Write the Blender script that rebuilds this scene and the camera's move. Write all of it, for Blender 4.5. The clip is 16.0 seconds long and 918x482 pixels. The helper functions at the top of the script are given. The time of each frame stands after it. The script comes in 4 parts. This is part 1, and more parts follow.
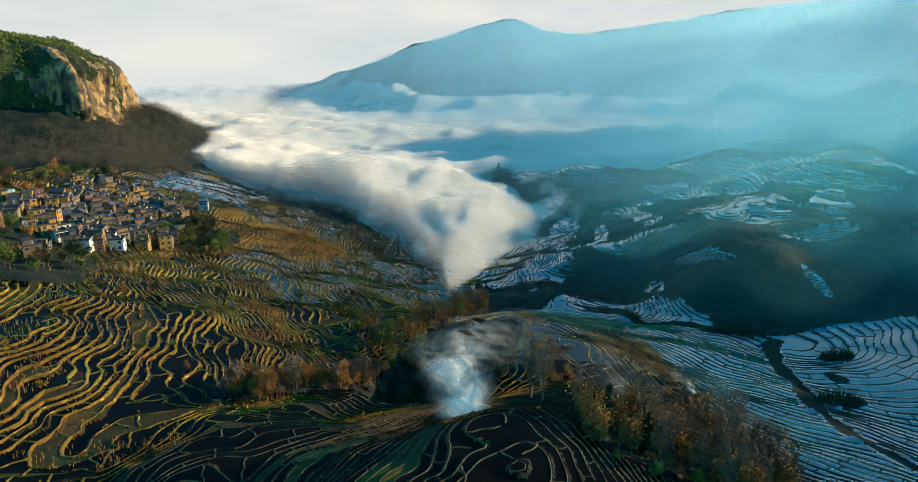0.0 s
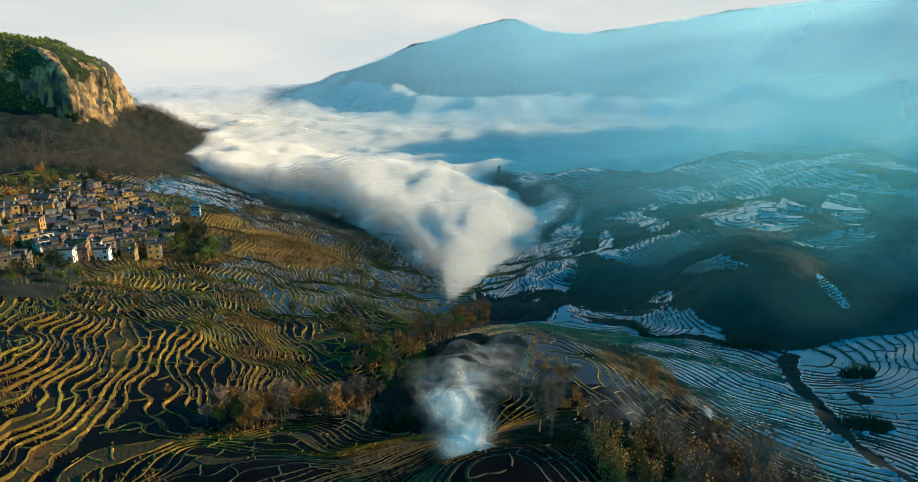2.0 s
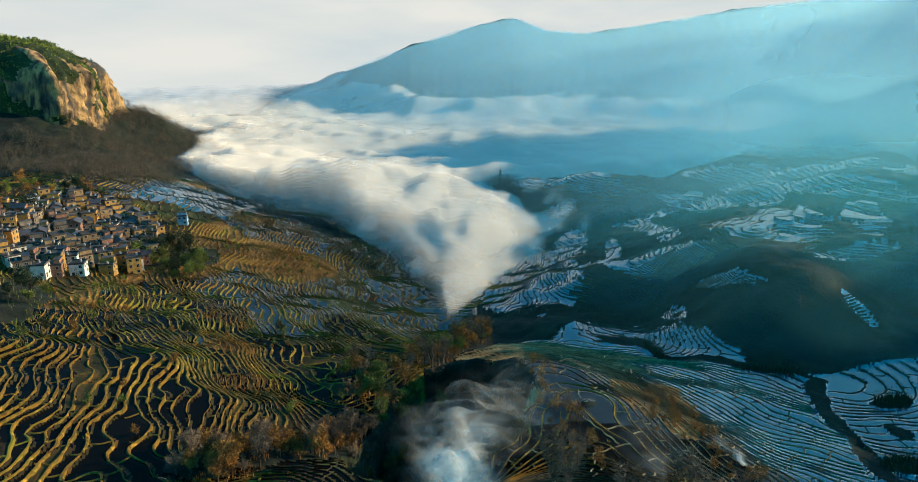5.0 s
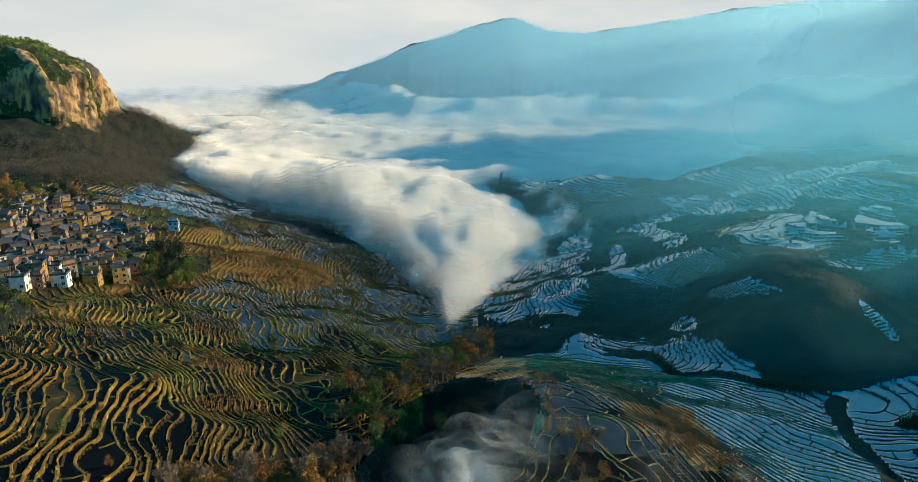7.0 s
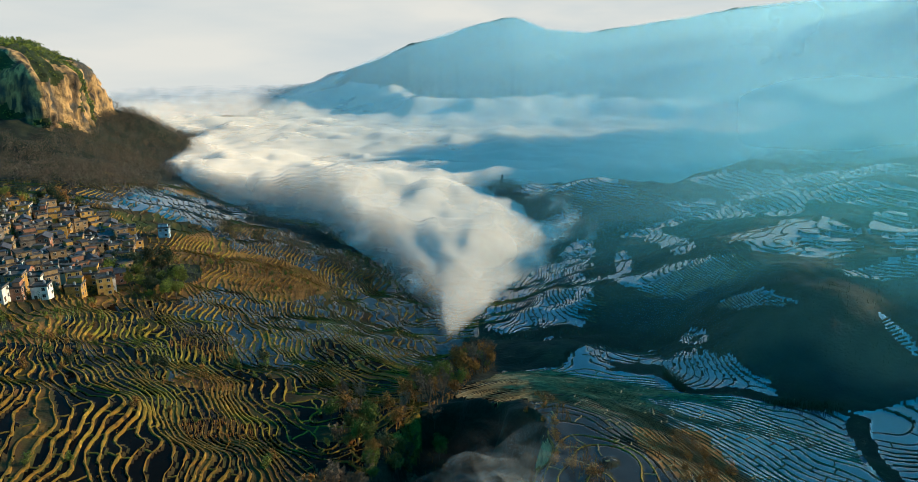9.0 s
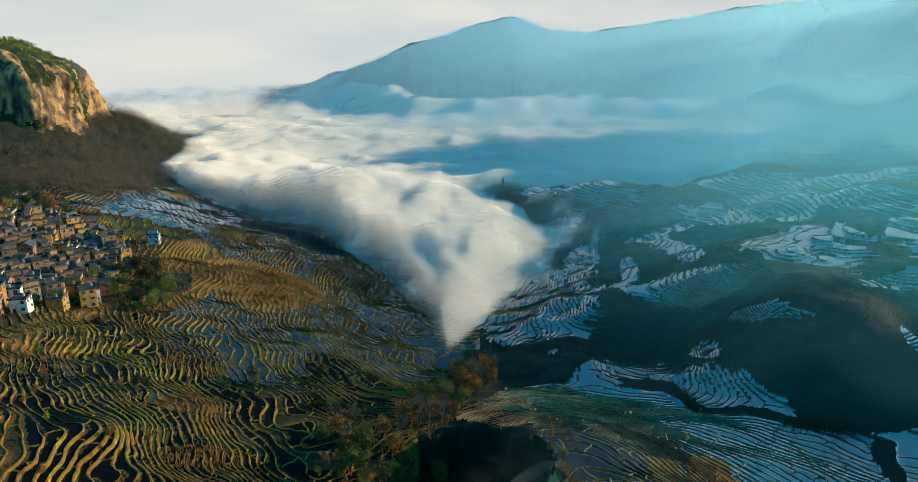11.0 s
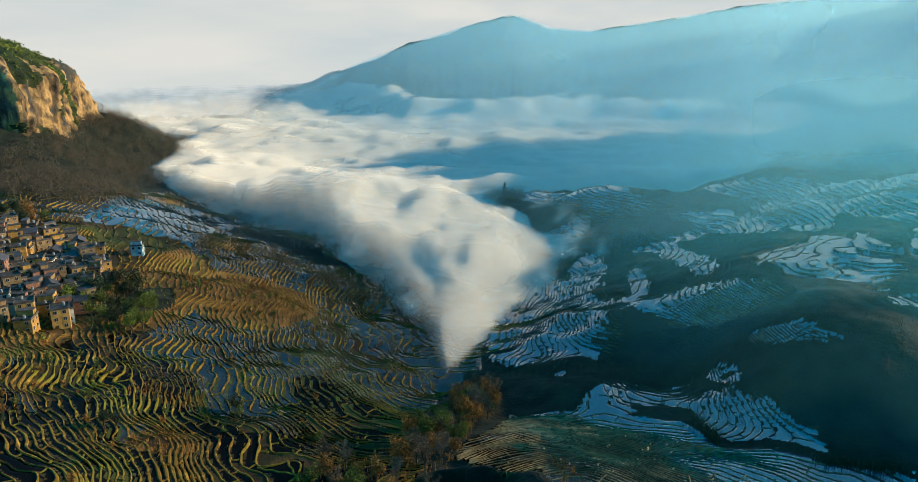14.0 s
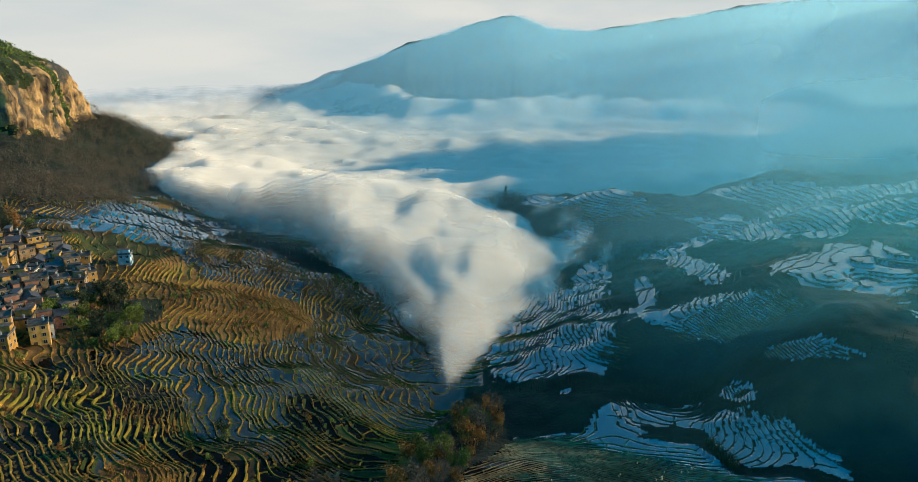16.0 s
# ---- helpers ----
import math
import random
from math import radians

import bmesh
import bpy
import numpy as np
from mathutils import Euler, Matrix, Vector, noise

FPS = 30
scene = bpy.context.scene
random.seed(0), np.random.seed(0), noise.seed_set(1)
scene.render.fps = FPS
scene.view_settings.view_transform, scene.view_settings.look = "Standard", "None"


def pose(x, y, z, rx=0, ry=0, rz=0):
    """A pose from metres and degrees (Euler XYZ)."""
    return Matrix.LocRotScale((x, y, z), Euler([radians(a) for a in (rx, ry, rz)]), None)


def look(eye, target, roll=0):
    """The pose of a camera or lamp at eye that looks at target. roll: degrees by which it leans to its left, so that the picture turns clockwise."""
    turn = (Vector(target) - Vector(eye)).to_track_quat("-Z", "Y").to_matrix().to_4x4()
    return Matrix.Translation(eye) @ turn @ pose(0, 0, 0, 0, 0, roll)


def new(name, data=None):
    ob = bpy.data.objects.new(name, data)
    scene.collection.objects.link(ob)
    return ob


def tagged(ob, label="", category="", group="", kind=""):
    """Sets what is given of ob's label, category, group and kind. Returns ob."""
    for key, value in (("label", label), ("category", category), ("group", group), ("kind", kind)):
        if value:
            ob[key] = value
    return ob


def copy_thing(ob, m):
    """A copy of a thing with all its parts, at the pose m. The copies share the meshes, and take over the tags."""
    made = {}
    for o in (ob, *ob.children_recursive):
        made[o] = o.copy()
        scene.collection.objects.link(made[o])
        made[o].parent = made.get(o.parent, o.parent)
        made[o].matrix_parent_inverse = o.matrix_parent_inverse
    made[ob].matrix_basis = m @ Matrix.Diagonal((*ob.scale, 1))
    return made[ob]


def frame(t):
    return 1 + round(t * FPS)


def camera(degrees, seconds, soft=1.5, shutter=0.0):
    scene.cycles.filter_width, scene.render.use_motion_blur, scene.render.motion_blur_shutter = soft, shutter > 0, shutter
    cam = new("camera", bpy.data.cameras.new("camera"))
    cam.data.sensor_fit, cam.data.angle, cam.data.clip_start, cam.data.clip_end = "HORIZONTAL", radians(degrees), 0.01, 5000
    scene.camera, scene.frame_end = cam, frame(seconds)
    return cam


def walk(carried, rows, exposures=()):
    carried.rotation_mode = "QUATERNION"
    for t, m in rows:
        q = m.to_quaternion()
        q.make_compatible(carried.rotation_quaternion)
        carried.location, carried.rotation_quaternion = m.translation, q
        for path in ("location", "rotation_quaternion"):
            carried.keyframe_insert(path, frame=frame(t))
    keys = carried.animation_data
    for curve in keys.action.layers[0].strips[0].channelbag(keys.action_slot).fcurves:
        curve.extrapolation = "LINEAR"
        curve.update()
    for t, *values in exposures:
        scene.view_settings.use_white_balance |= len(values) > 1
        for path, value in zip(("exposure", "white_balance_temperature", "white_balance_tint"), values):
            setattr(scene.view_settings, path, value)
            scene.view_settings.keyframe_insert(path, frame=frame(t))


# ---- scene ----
cam = camera(66.0, 16.0, soft=0.7)
PATH = [
    (0, (0.0, 0.0, 160.0), (1.27, 95.9, 131.68), -0.00),
    (1, (-0.05, 8.06, 159.93), (1.26, 103.96, 131.62), -0.03),
    (2, (-0.07, 16.01, 159.86), (1.26, 111.91, 131.55), -0.05),
    (3, (-0.07, 23.87, 159.79), (1.28, 119.77, 131.48), -0.08),
    (4, (-0.05, 31.65, 159.73), (1.31, 127.55, 131.41), -0.10),
    (5, (-0.03, 39.36, 159.67), (1.35, 135.26, 131.35), -0.12),
    (6, (0.01, 47.01, 159.62), (1.4, 142.9, 131.28), -0.14),
    (7, (0.05, 54.62, 159.59), (1.45, 150.5, 131.22), -0.15),
    (8, (0.09, 62.2, 159.56), (1.51, 158.07, 131.17), -0.17),
    (9, (0.13, 69.75, 159.55), (1.56, 165.61, 131.13), -0.18),
    (10, (0.16, 77.29, 159.56), (1.6, 173.15, 131.11), -0.19),
    (11, (0.19, 84.84, 159.58), (1.64, 180.68, 131.1), -0.20),
    (12, (0.19, 92.39, 159.62), (1.66, 188.23, 131.11), -0.21),
    (13, (0.18, 99.98, 159.68), (1.67, 195.81, 131.14), -0.21),
    (14, (0.15, 107.6, 159.76), (1.67, 203.42, 131.19), -0.22),
    (15, (0.09, 115.27, 159.87), (1.64, 211.08, 131.27), -0.22),
    (16, (0.0, 123.0, 160.0), (1.59, 218.8, 131.37), -0.22),
]
walk(cam, [(t, look(eye, target, roll)) for t, eye, target, roll in PATH], [(0.0, 1.40), (16.0, 1.25)])

# ---- world and sun ----
SUN_AZ, SUN_EL = 74.0, 14.0          # degrees to the right of the flight line, above the horizon
scene.cycles.transparent_max_bounces = 48
world = bpy.data.worlds.new("sky")
scene.world = world
world.use_nodes = True
wn, wl = world.node_tree.nodes, world.node_tree.links
wn.clear()
sky = wn.new("ShaderNodeTexSky")
sky.sky_type, sky.sun_disc = "NISHITA", False
sky.sun_elevation, sky.sun_rotation = radians(SUN_EL), radians(SUN_AZ)
sky.altitude, sky.air_density, sky.dust_density, sky.ozone_density = 1500, 1.3, 1.5, 3.5
hsv = wn.new("ShaderNodeHueSaturation")
hsv.inputs["Hue"].default_value, hsv.inputs["Saturation"].default_value = 0.472, 1.5
bg = wn.new("ShaderNodeBackground")
bg.inputs["Strength"].default_value = 0.115
wout = wn.new("ShaderNodeOutputWorld")
wl.new(sky.outputs[0], hsv.inputs["Color"])
wl.new(hsv.outputs[0], bg.inputs["Color"])
wl.new(bg.outputs[0], wout.inputs["Surface"])

sun_data = bpy.data.lights.new("sun", "SUN")
sun_data.energy, sun_data.angle, sun_data.color = 2.9, radians(0.6), (1.0, 0.80, 0.50)
sun = new("sun", sun_data)
az, el = radians(SUN_AZ), radians(SUN_EL)
sun.matrix_world = look((math.sin(az) * math.cos(el) * 900, math.cos(az) * math.cos(el) * 900, math.sin(el) * 900), (0, 0, 0))


# ---- materials ----
def material(name, stops, scale=1.0, detail=8.0, rough=0.9, bump=0.0, bump_scale=4.0, metal=0.0, spec=0.3, vary=0.0, coarse=0.0, tint=None, tint_scale=0.02, squash=1.0, spread=0.44):
    """A node material: noise through a colour ramp, a second coarse noise, fine relief, and a change from piece to piece."""
    m = bpy.data.materials.new(name)
    m.use_nodes = True
    n, l = m.node_tree.nodes, m.node_tree.links
    b = n["Principled BSDF"]
    b.inputs["Roughness"].default_value, b.inputs["Metallic"].default_value = rough, metal
    b.inputs["Specular IOR Level"].default_value = spec
    where = n.new("ShaderNodeNewGeometry")
    tex = n.new("ShaderNodeTexNoise")
    tex.inputs["Scale"].default_value, tex.inputs["Detail"].default_value = scale, detail
    if squash != 1.0:
        mp = n.new("ShaderNodeMapping")
        mp.inputs["Scale"].default_value = (1, 1, squash)
        l.new(where.outputs["Position"], mp.inputs["Vector"])
        l.new(mp.outputs[0], tex.inputs["Vector"])
    else:
        l.new(where.outputs["Position"], tex.inputs["Vector"])
    ramp = n.new("ShaderNodeValToRGB")
    e = ramp.color_ramp.elements
    for k, c in enumerate(stops):
        p = 0.5 - spread / 2 + spread * k / max(1, len(stops) - 1)
        if k < 2:
            e[k].position = p
        else:
            e.new(p)
        e[k].color = (*c, 1)
    l.new(tex.outputs["Fac"], ramp.inputs["Fac"])
    colour = ramp.outputs["Color"]
    if coarse:
        big = n.new("ShaderNodeTexNoise")
        big.inputs["Scale"].default_value, big.inputs["Detail"].default_value = coarse, 4
        l.new(where.outputs["Position"], big.inputs["Vector"])
        r2 = n.new("ShaderNodeMapRange")
        r2.inputs["From Min"].default_value, r2.inputs["From Max"].default_value = 0.3, 0.7
        r2.inputs["To Min"].default_value, r2.inputs["To Max"].default_value = 0.55, 1.35
        l.new(big.outputs["Fac"], r2.inputs["Value"])
        hs = n.new("ShaderNodeHueSaturation")
        l.new(r2.outputs[0], hs.inputs["Value"])
        l.new(colour, hs.inputs["Color"])
        colour = hs.outputs["Color"]
    if tint:
        t3 = n.new("ShaderNodeTexNoise")
        t3.inputs["Scale"].default_value, t3.inputs["Detail"].default_value = tint_scale, 5
        l.new(where.outputs["Position"], t3.inputs["Vector"])
        r4 = n.new("ShaderNodeMapRange")
        r4.inputs["From Min"].default_value, r4.inputs["From Max"].default_value = 0.52, 0.66
        l.new(t3.outputs["Fac"], r4.inputs["Value"])
        mx = n.new("ShaderNodeMix")
        mx.data_type = "RGBA"
        l.new(r4.outputs[0], mx.inputs[0])
        l.new(colour, mx.inputs[6])
        mx.inputs[7].default_value = (*tint, 1)
        colour = mx.outputs[2]
    if vary:
        info = n.new("ShaderNodeObjectInfo")
        r3 = n.new("ShaderNodeMapRange")
        r3.inputs["To Min"].default_value, r3.inputs["To Max"].default_value = 1 - vary, 1 + vary
        l.new(info.outputs["Random"], r3.inputs["Value"])
        hs3 = n.new("ShaderNodeHueSaturation")
        l.new(r3.outputs[0], hs3.inputs["Value"])
        l.new(colour, hs3.inputs["Color"])
        colour = hs3.outputs["Color"]
    l.new(colour, b.inputs["Base Color"])
    if bump:
        t2 = n.new("ShaderNodeTexNoise")
        t2.inputs["Scale"].default_value, t2.inputs["Detail"].default_value = bump_scale, 6
        l.new(where.outputs["Position"], t2.inputs["Vector"])
        bp = n.new("ShaderNodeBump")
        bp.inputs["Strength"].default_value, bp.inputs["Distance"].default_value = 1.0, bump
        l.new(t2.outputs["Fac"], bp.inputs["Height"])
        l.new(bp.outputs["Normal"], b.inputs["Normal"])
    return m


def mist_material(name, colour, scale, low, high, most, back=0.15, lean=(0.6, 0.3, 0.6), thin=False, billow=0.0):
    """Mist: lit droplets mixed with clear air, by the density stored on the mesh and a fine noise. Droplets scatter the same
    way whichever way the sheet lies, so the shading normal leans to one fixed direction; billow lets the sheet's own shape show."""
    m = bpy.data.materials.new(name)
    m.use_nodes = True
    n, l = m.node_tree.nodes, m.node_tree.links
    n.clear()
    out = n.new("ShaderNodeOutputMaterial")
    dif, tra, clear = n.new("ShaderNodeBsdfDiffuse"), n.new("ShaderNodeBsdfTranslucent"), n.new("ShaderNodeBsdfTransparent")
    dif.inputs["Color"].default_value = tra.inputs["Color"].default_value = (*colour, 1)
    both, mix = n.new("ShaderNodeMixShader"), n.new("ShaderNodeMixShader")
    both.inputs[0].default_value = back
    if lean:
        way = n.new("ShaderNodeCombineXYZ")
        for k in range(3):
            way.inputs[k].default_value = Vector(lean).normalized()[k]
        shape, grown, whole, unit = n.new("ShaderNodeNewGeometry"), *(n.new("ShaderNodeVectorMath") for _ in range(3))
        grown.operation, whole.operation, unit.operation = "SCALE", "ADD", "NORMALIZE"
        grown.inputs["Scale"].default_value = billow
        l.new(shape.outputs["Normal"], grown.inputs[0])
        l.new(grown.outputs[0], whole.inputs[0])
        l.new(way.outputs[0], whole.inputs[1])
        l.new(whole.outputs[0], unit.inputs[0])
        l.new(unit.outputs[0], dif.inputs["Normal"])
    l.new(dif.outputs[0], both.inputs[1])
    l.new(tra.outputs[0], both.inputs[2])
    att = n.new("ShaderNodeAttribute")
    att.attribute_name = "mist_depth"
    where = n.new("ShaderNodeNewGeometry")
    tex = n.new("ShaderNodeTexNoise")
    tex.inputs["Scale"].default_value, tex.inputs["Detail"].default_value = scale, 6
    l.new(where.outputs["Position"], tex.inputs["Vector"])
    add = n.new("ShaderNodeMath")
    add.operation = "ADD"
    l.new(att.outputs["Fac"], add.inputs[0])
    l.new(tex.outputs["Fac"], add.inputs[1])
    r = n.new("ShaderNodeMapRange")
    r.interpolation_type = "SMOOTHSTEP"
    r.inputs["From Min"].default_value, r.inputs["From Max"].default_value = low, high
    r.inputs["To Min"].default_value, r.inputs["To Max"].default_value = 0.0, most
    l.new(add.outputs[0], r.inputs["Value"])
    if thin:
        r.inputs["From Min"].default_value, r.inputs["From Max"].default_value = 0.3, 0.7
        r.inputs["To Min"].default_value, r.inputs["To Max"].default_value = low, high
        l.new(tex.outputs["Fac"], r.inputs["Value"])
        mul = n.new("ShaderNodeMath")
        mul.operation = "MULTIPLY"
        l.new(att.outputs["Fac"], mul.inputs[0])
        l.new(r.outputs[0], mul.inputs[1])
        r = mul
    l.new(r.outputs[0], mix.inputs[0])
    l.new(clear.outputs[0], mix.inputs[1])
    l.new(both.outputs[0], mix.inputs[2])
    l.new(mix.outputs[0], out.inputs["Surface"])
    return m


def water_material(name, rough, ior, spec, dark, light):
    m = bpy.data.materials.new(name)
    m.use_nodes = True
    n, l = m.node_tree.nodes, m.node_tree.links
    b = n["Principled BSDF"]
    b.inputs["IOR"].default_value, b.inputs["Specular IOR Level"].default_value = ior, spec
    g, t, r, q, w, bp = (n.new(k) for k in ("ShaderNodeNewGeometry", "ShaderNodeTexNoise", "ShaderNodeValToRGB", "ShaderNodeMapRange", "ShaderNodeTexNoise", "ShaderNodeBump"))
    t.inputs["Scale"].default_value, t.inputs["Detail"].default_value = 0.06, 6
    r.color_ramp.elements[0].position, r.color_ramp.elements[1].position = 0.35, 0.65
    r.color_ramp.elements[0].color, r.color_ramp.elements[1].color = (*dark, 1), (*light, 1)
    q.inputs["From Min"].default_value, q.inputs["From Max"].default_value = 0.3, 0.7
    q.inputs["To Min"].default_value, q.inputs["To Max"].default_value = rough * 0.6, rough * 1.8
    w.inputs["Scale"].default_value = 1.2
    bp.inputs["Strength"].default_value, bp.inputs["Distance"].default_value = 0.4, 0.006
    l.new(g.outputs["Position"], t.inputs["Vector"])
    l.new(g.outputs["Position"], w.inputs["Vector"])
    l.new(t.outputs["Fac"], r.inputs["Fac"])
    l.new(t.outputs["Fac"], q.inputs["Value"])
    l.new(w.outputs["Fac"], bp.inputs["Height"])
    l.new(r.outputs["Color"], b.inputs["Base Color"])
    l.new(q.outputs[0], b.inputs["Roughness"])
    l.new(bp.outputs["Normal"], b.inputs["Normal"])
    return m


# Paddy water: blue base and raised IOR stand in for brighter sky reflection.
water = water_material("paddy_water", 0.04, 1.85, 1.0, (0.003, 0.045, 0.080), (0.010, 0.095, 0.145))
slate_water = water_material("shallow_water", 0.06, 1.33, 0.50, (0.012, 0.015, 0.019), (0.045, 0.043, 0.040))
# Knoll bunds: straw colour made lighter to stand for sunlight.
knoll_bund = material("bund_straw_sunlit", [(0.10, 0.07, 0.035), (0.27, 0.19, 0.09), (0.40, 0.29, 0.14)], 0.4, 8, 0.9, 0.1, 2.5, coarse=0.05)
mud = water_material("paddy_mud", 0.08, 1.33, 0.05, (0.003, 0.0025, 0.002), (0.008, 0.006, 0.004))

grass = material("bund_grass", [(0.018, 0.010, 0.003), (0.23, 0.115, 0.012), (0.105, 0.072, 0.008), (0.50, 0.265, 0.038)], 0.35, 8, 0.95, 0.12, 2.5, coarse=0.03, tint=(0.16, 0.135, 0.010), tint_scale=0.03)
# Bare earth of the right-hand bunds, with their shade put into the colour.
shade_bund = material("bund_earth_shade", [(0.012, 0.011, 0.008), (0.055, 0.042, 0.018), (0.13, 0.095, 0.036)], 0.4, 8, 0.8, 0.1, 2.5)
soil = material("meadow_soil", [(0.006, 0.004, 0.002), (0.035, 0.018, 0.004), (0.03, 0.026, 0.005), (0.12, 0.052, 0.010)], 0.08, 10, 0.95, 0.3, 1.2, coarse=0.012, tint=(0.04, 0.055, 0.006), tint_scale=0.018)
# Floor of the woods; also the risers and dry ground on the right.
dark_floor = material("dark_floor", [(0.003, 0.006, 0.004), (0.008, 0.015, 0.008), (0.022, 0.024, 0.010)], 0.12, 10, 0.95, 0.6, 0.7, coarse=0.02)
dry_field = material("dry_field", [(0.03, 0.014, 0.004), (0.12, 0.055, 0.012), (0.22, 0.10, 0.024), (0.09, 0.065, 0.012)], 0.10, 10, 0.95, 0.3, 1.2, coarse=0.03)
mountain_mat = material("mountain_forest", [(0.02, 0.035, 0.03), (0.035, 0.055, 0.04), (0.06, 0.075, 0.05)], 0.01, 10, 0.95, 4.0, 0.05, coarse=0.003)
rock = material("cliff_rock", [(0.016, 0.014, 0.013), (0.14, 0.09, 0.045), (0.42, 0.255, 0.10), (0.035, 0.029, 0.025)], 0.10, 10, 0.9, 2.0, 0.3, coarse=0.03, squash=0.3, spread=0.3, tint=(0.05, 0.05, 0.045), tint_scale=0.045)
scrub = material("hill_scrub", [(0.008, 0.016, 0.006), (0.02, 0.036, 0.009), (0.045, 0.05, 0.014)], 0.06, 10, 0.95, 1.0, 0.4, coarse=0.015)


# ---- the lie of the land ----
_LAT = np.random.RandomState(7).rand(256, 256)


def vnoise(x, y, size, shift=0):
    """Smooth noise from -1 to 1 with bumps of the given size in metres."""
    u, v = np.asarray(x, float) / size + 37.7 * shift + 1000, np.asarray(y, float) / size + 91.3 * shift + 1000
    i, j = np.floor(u).astype(int), np.floor(v).astype(int)
    fu, fv = u - i, v - j
    fu, fv = fu * fu * (3 - 2 * fu), fv * fv * (3 - 2 * fv)
    p = lambda a, b: _LAT[(i + a) % 256, (j + b) % 256]
    return 2 * ((p(0, 0) * (1 - fu) + p(1, 0) * fu) * (1 - fv) + (p(0, 1) * (1 - fu) + p(1, 1) * fu) * fv) - 1


def fbm(x, y, size, octaves=4, shift=0):
    return sum(vnoise(x, y, size / 2**k, shift + k) / 2**k for k in range(octaves))


def step01(v):
    v = np.clip(v, 0, 1)
    return v * v * (3 - 2 * v)


# Broad swells on a lattice of 100 m, row by row away from the camera, and a few smaller hills and hollows.
SWELLS = np.array([
    (0.8, 2.8, -6.7, 13.2, -2.4, -6.4, 0.7),
    (5.9, 17.9, -2.7, -1.9, -5.7, -11.0, 3.5),
    (18.0, 5.8, -7.5, -10.9, -9.3, -6.0, 2.0),
    (30.1, -3.0, 0.3, -20.1, -4.5, 7.7, 9.7),
    (10.3, 4.9, 1.2, -18.0, -8.4, -5.5, 27.1),
    (19.8, -0.4, -9.3, -12.4, -4.2, -14.3, 32.1),
    (14.7, -17.8, -6.3, 2.9, 10.3, -0.6, 10.8),
])
HILLS = [(16, 154, 20, 7.0), (8, 114, 27, 10.0), (-8, 200, 20, -8.6), (-44, 240, 24, -6.3), (45, 222, 24, 6.0), (28, 262, 24, 9.0), (30, 312, 22, 5.0), (-12, 245, 20, -4.6), (95, 388, 22, -11.7),
         (150, 424, 24, 12.1), (125, 676, 26, 13.6), (107, 640, 22, -7.5), (192, 450, 24, -1.7), (60, 372, 20, 5.3)]
# lesser folds of the right-hand slope and its long terraced crest
FOLDS = [(160, 620, 45, 19.0), (-120, 260, 45, 6.0), (20, 260, 45, 4.2), (160, 360, 28, 21.0), (100, 340, 28, -4.5), (80, 440, 28, 8.4), (300, 600, 28, -7.0), (160, 500, 45, 9.3),
         (160, 300, 28, -4.6), (200, 440, 28, 9.0), (-80, 500, 45, -4.3), (-140, 340, 28, 2.9), (200, 340, 28, -4.3), (160, 660, 28, 8.3), (80, 280, 28, 3.8), (236, 668, 36, 16.0), (332, 552, 26, 7.0), (330, 780, 85, -16.0), (165, 810, 70, -10.0)]
RIDGE_TURN = (-0.30, -0.234, -0.135, -0.054, 0.026, 0.088, 0.129, 0.185, 0.225, 0.288, 0.382, 0.484, 0.632, 0.9, 1.4)
RIDGE_RISE = (-0.12, -0.0834, -0.0482, -0.0191, 0.0053, 0.0189, 0.0023, -0.0023, 0.0037, 0.0124, 0.0262, 0.0361, 0.0448, 0.03, 0.0)


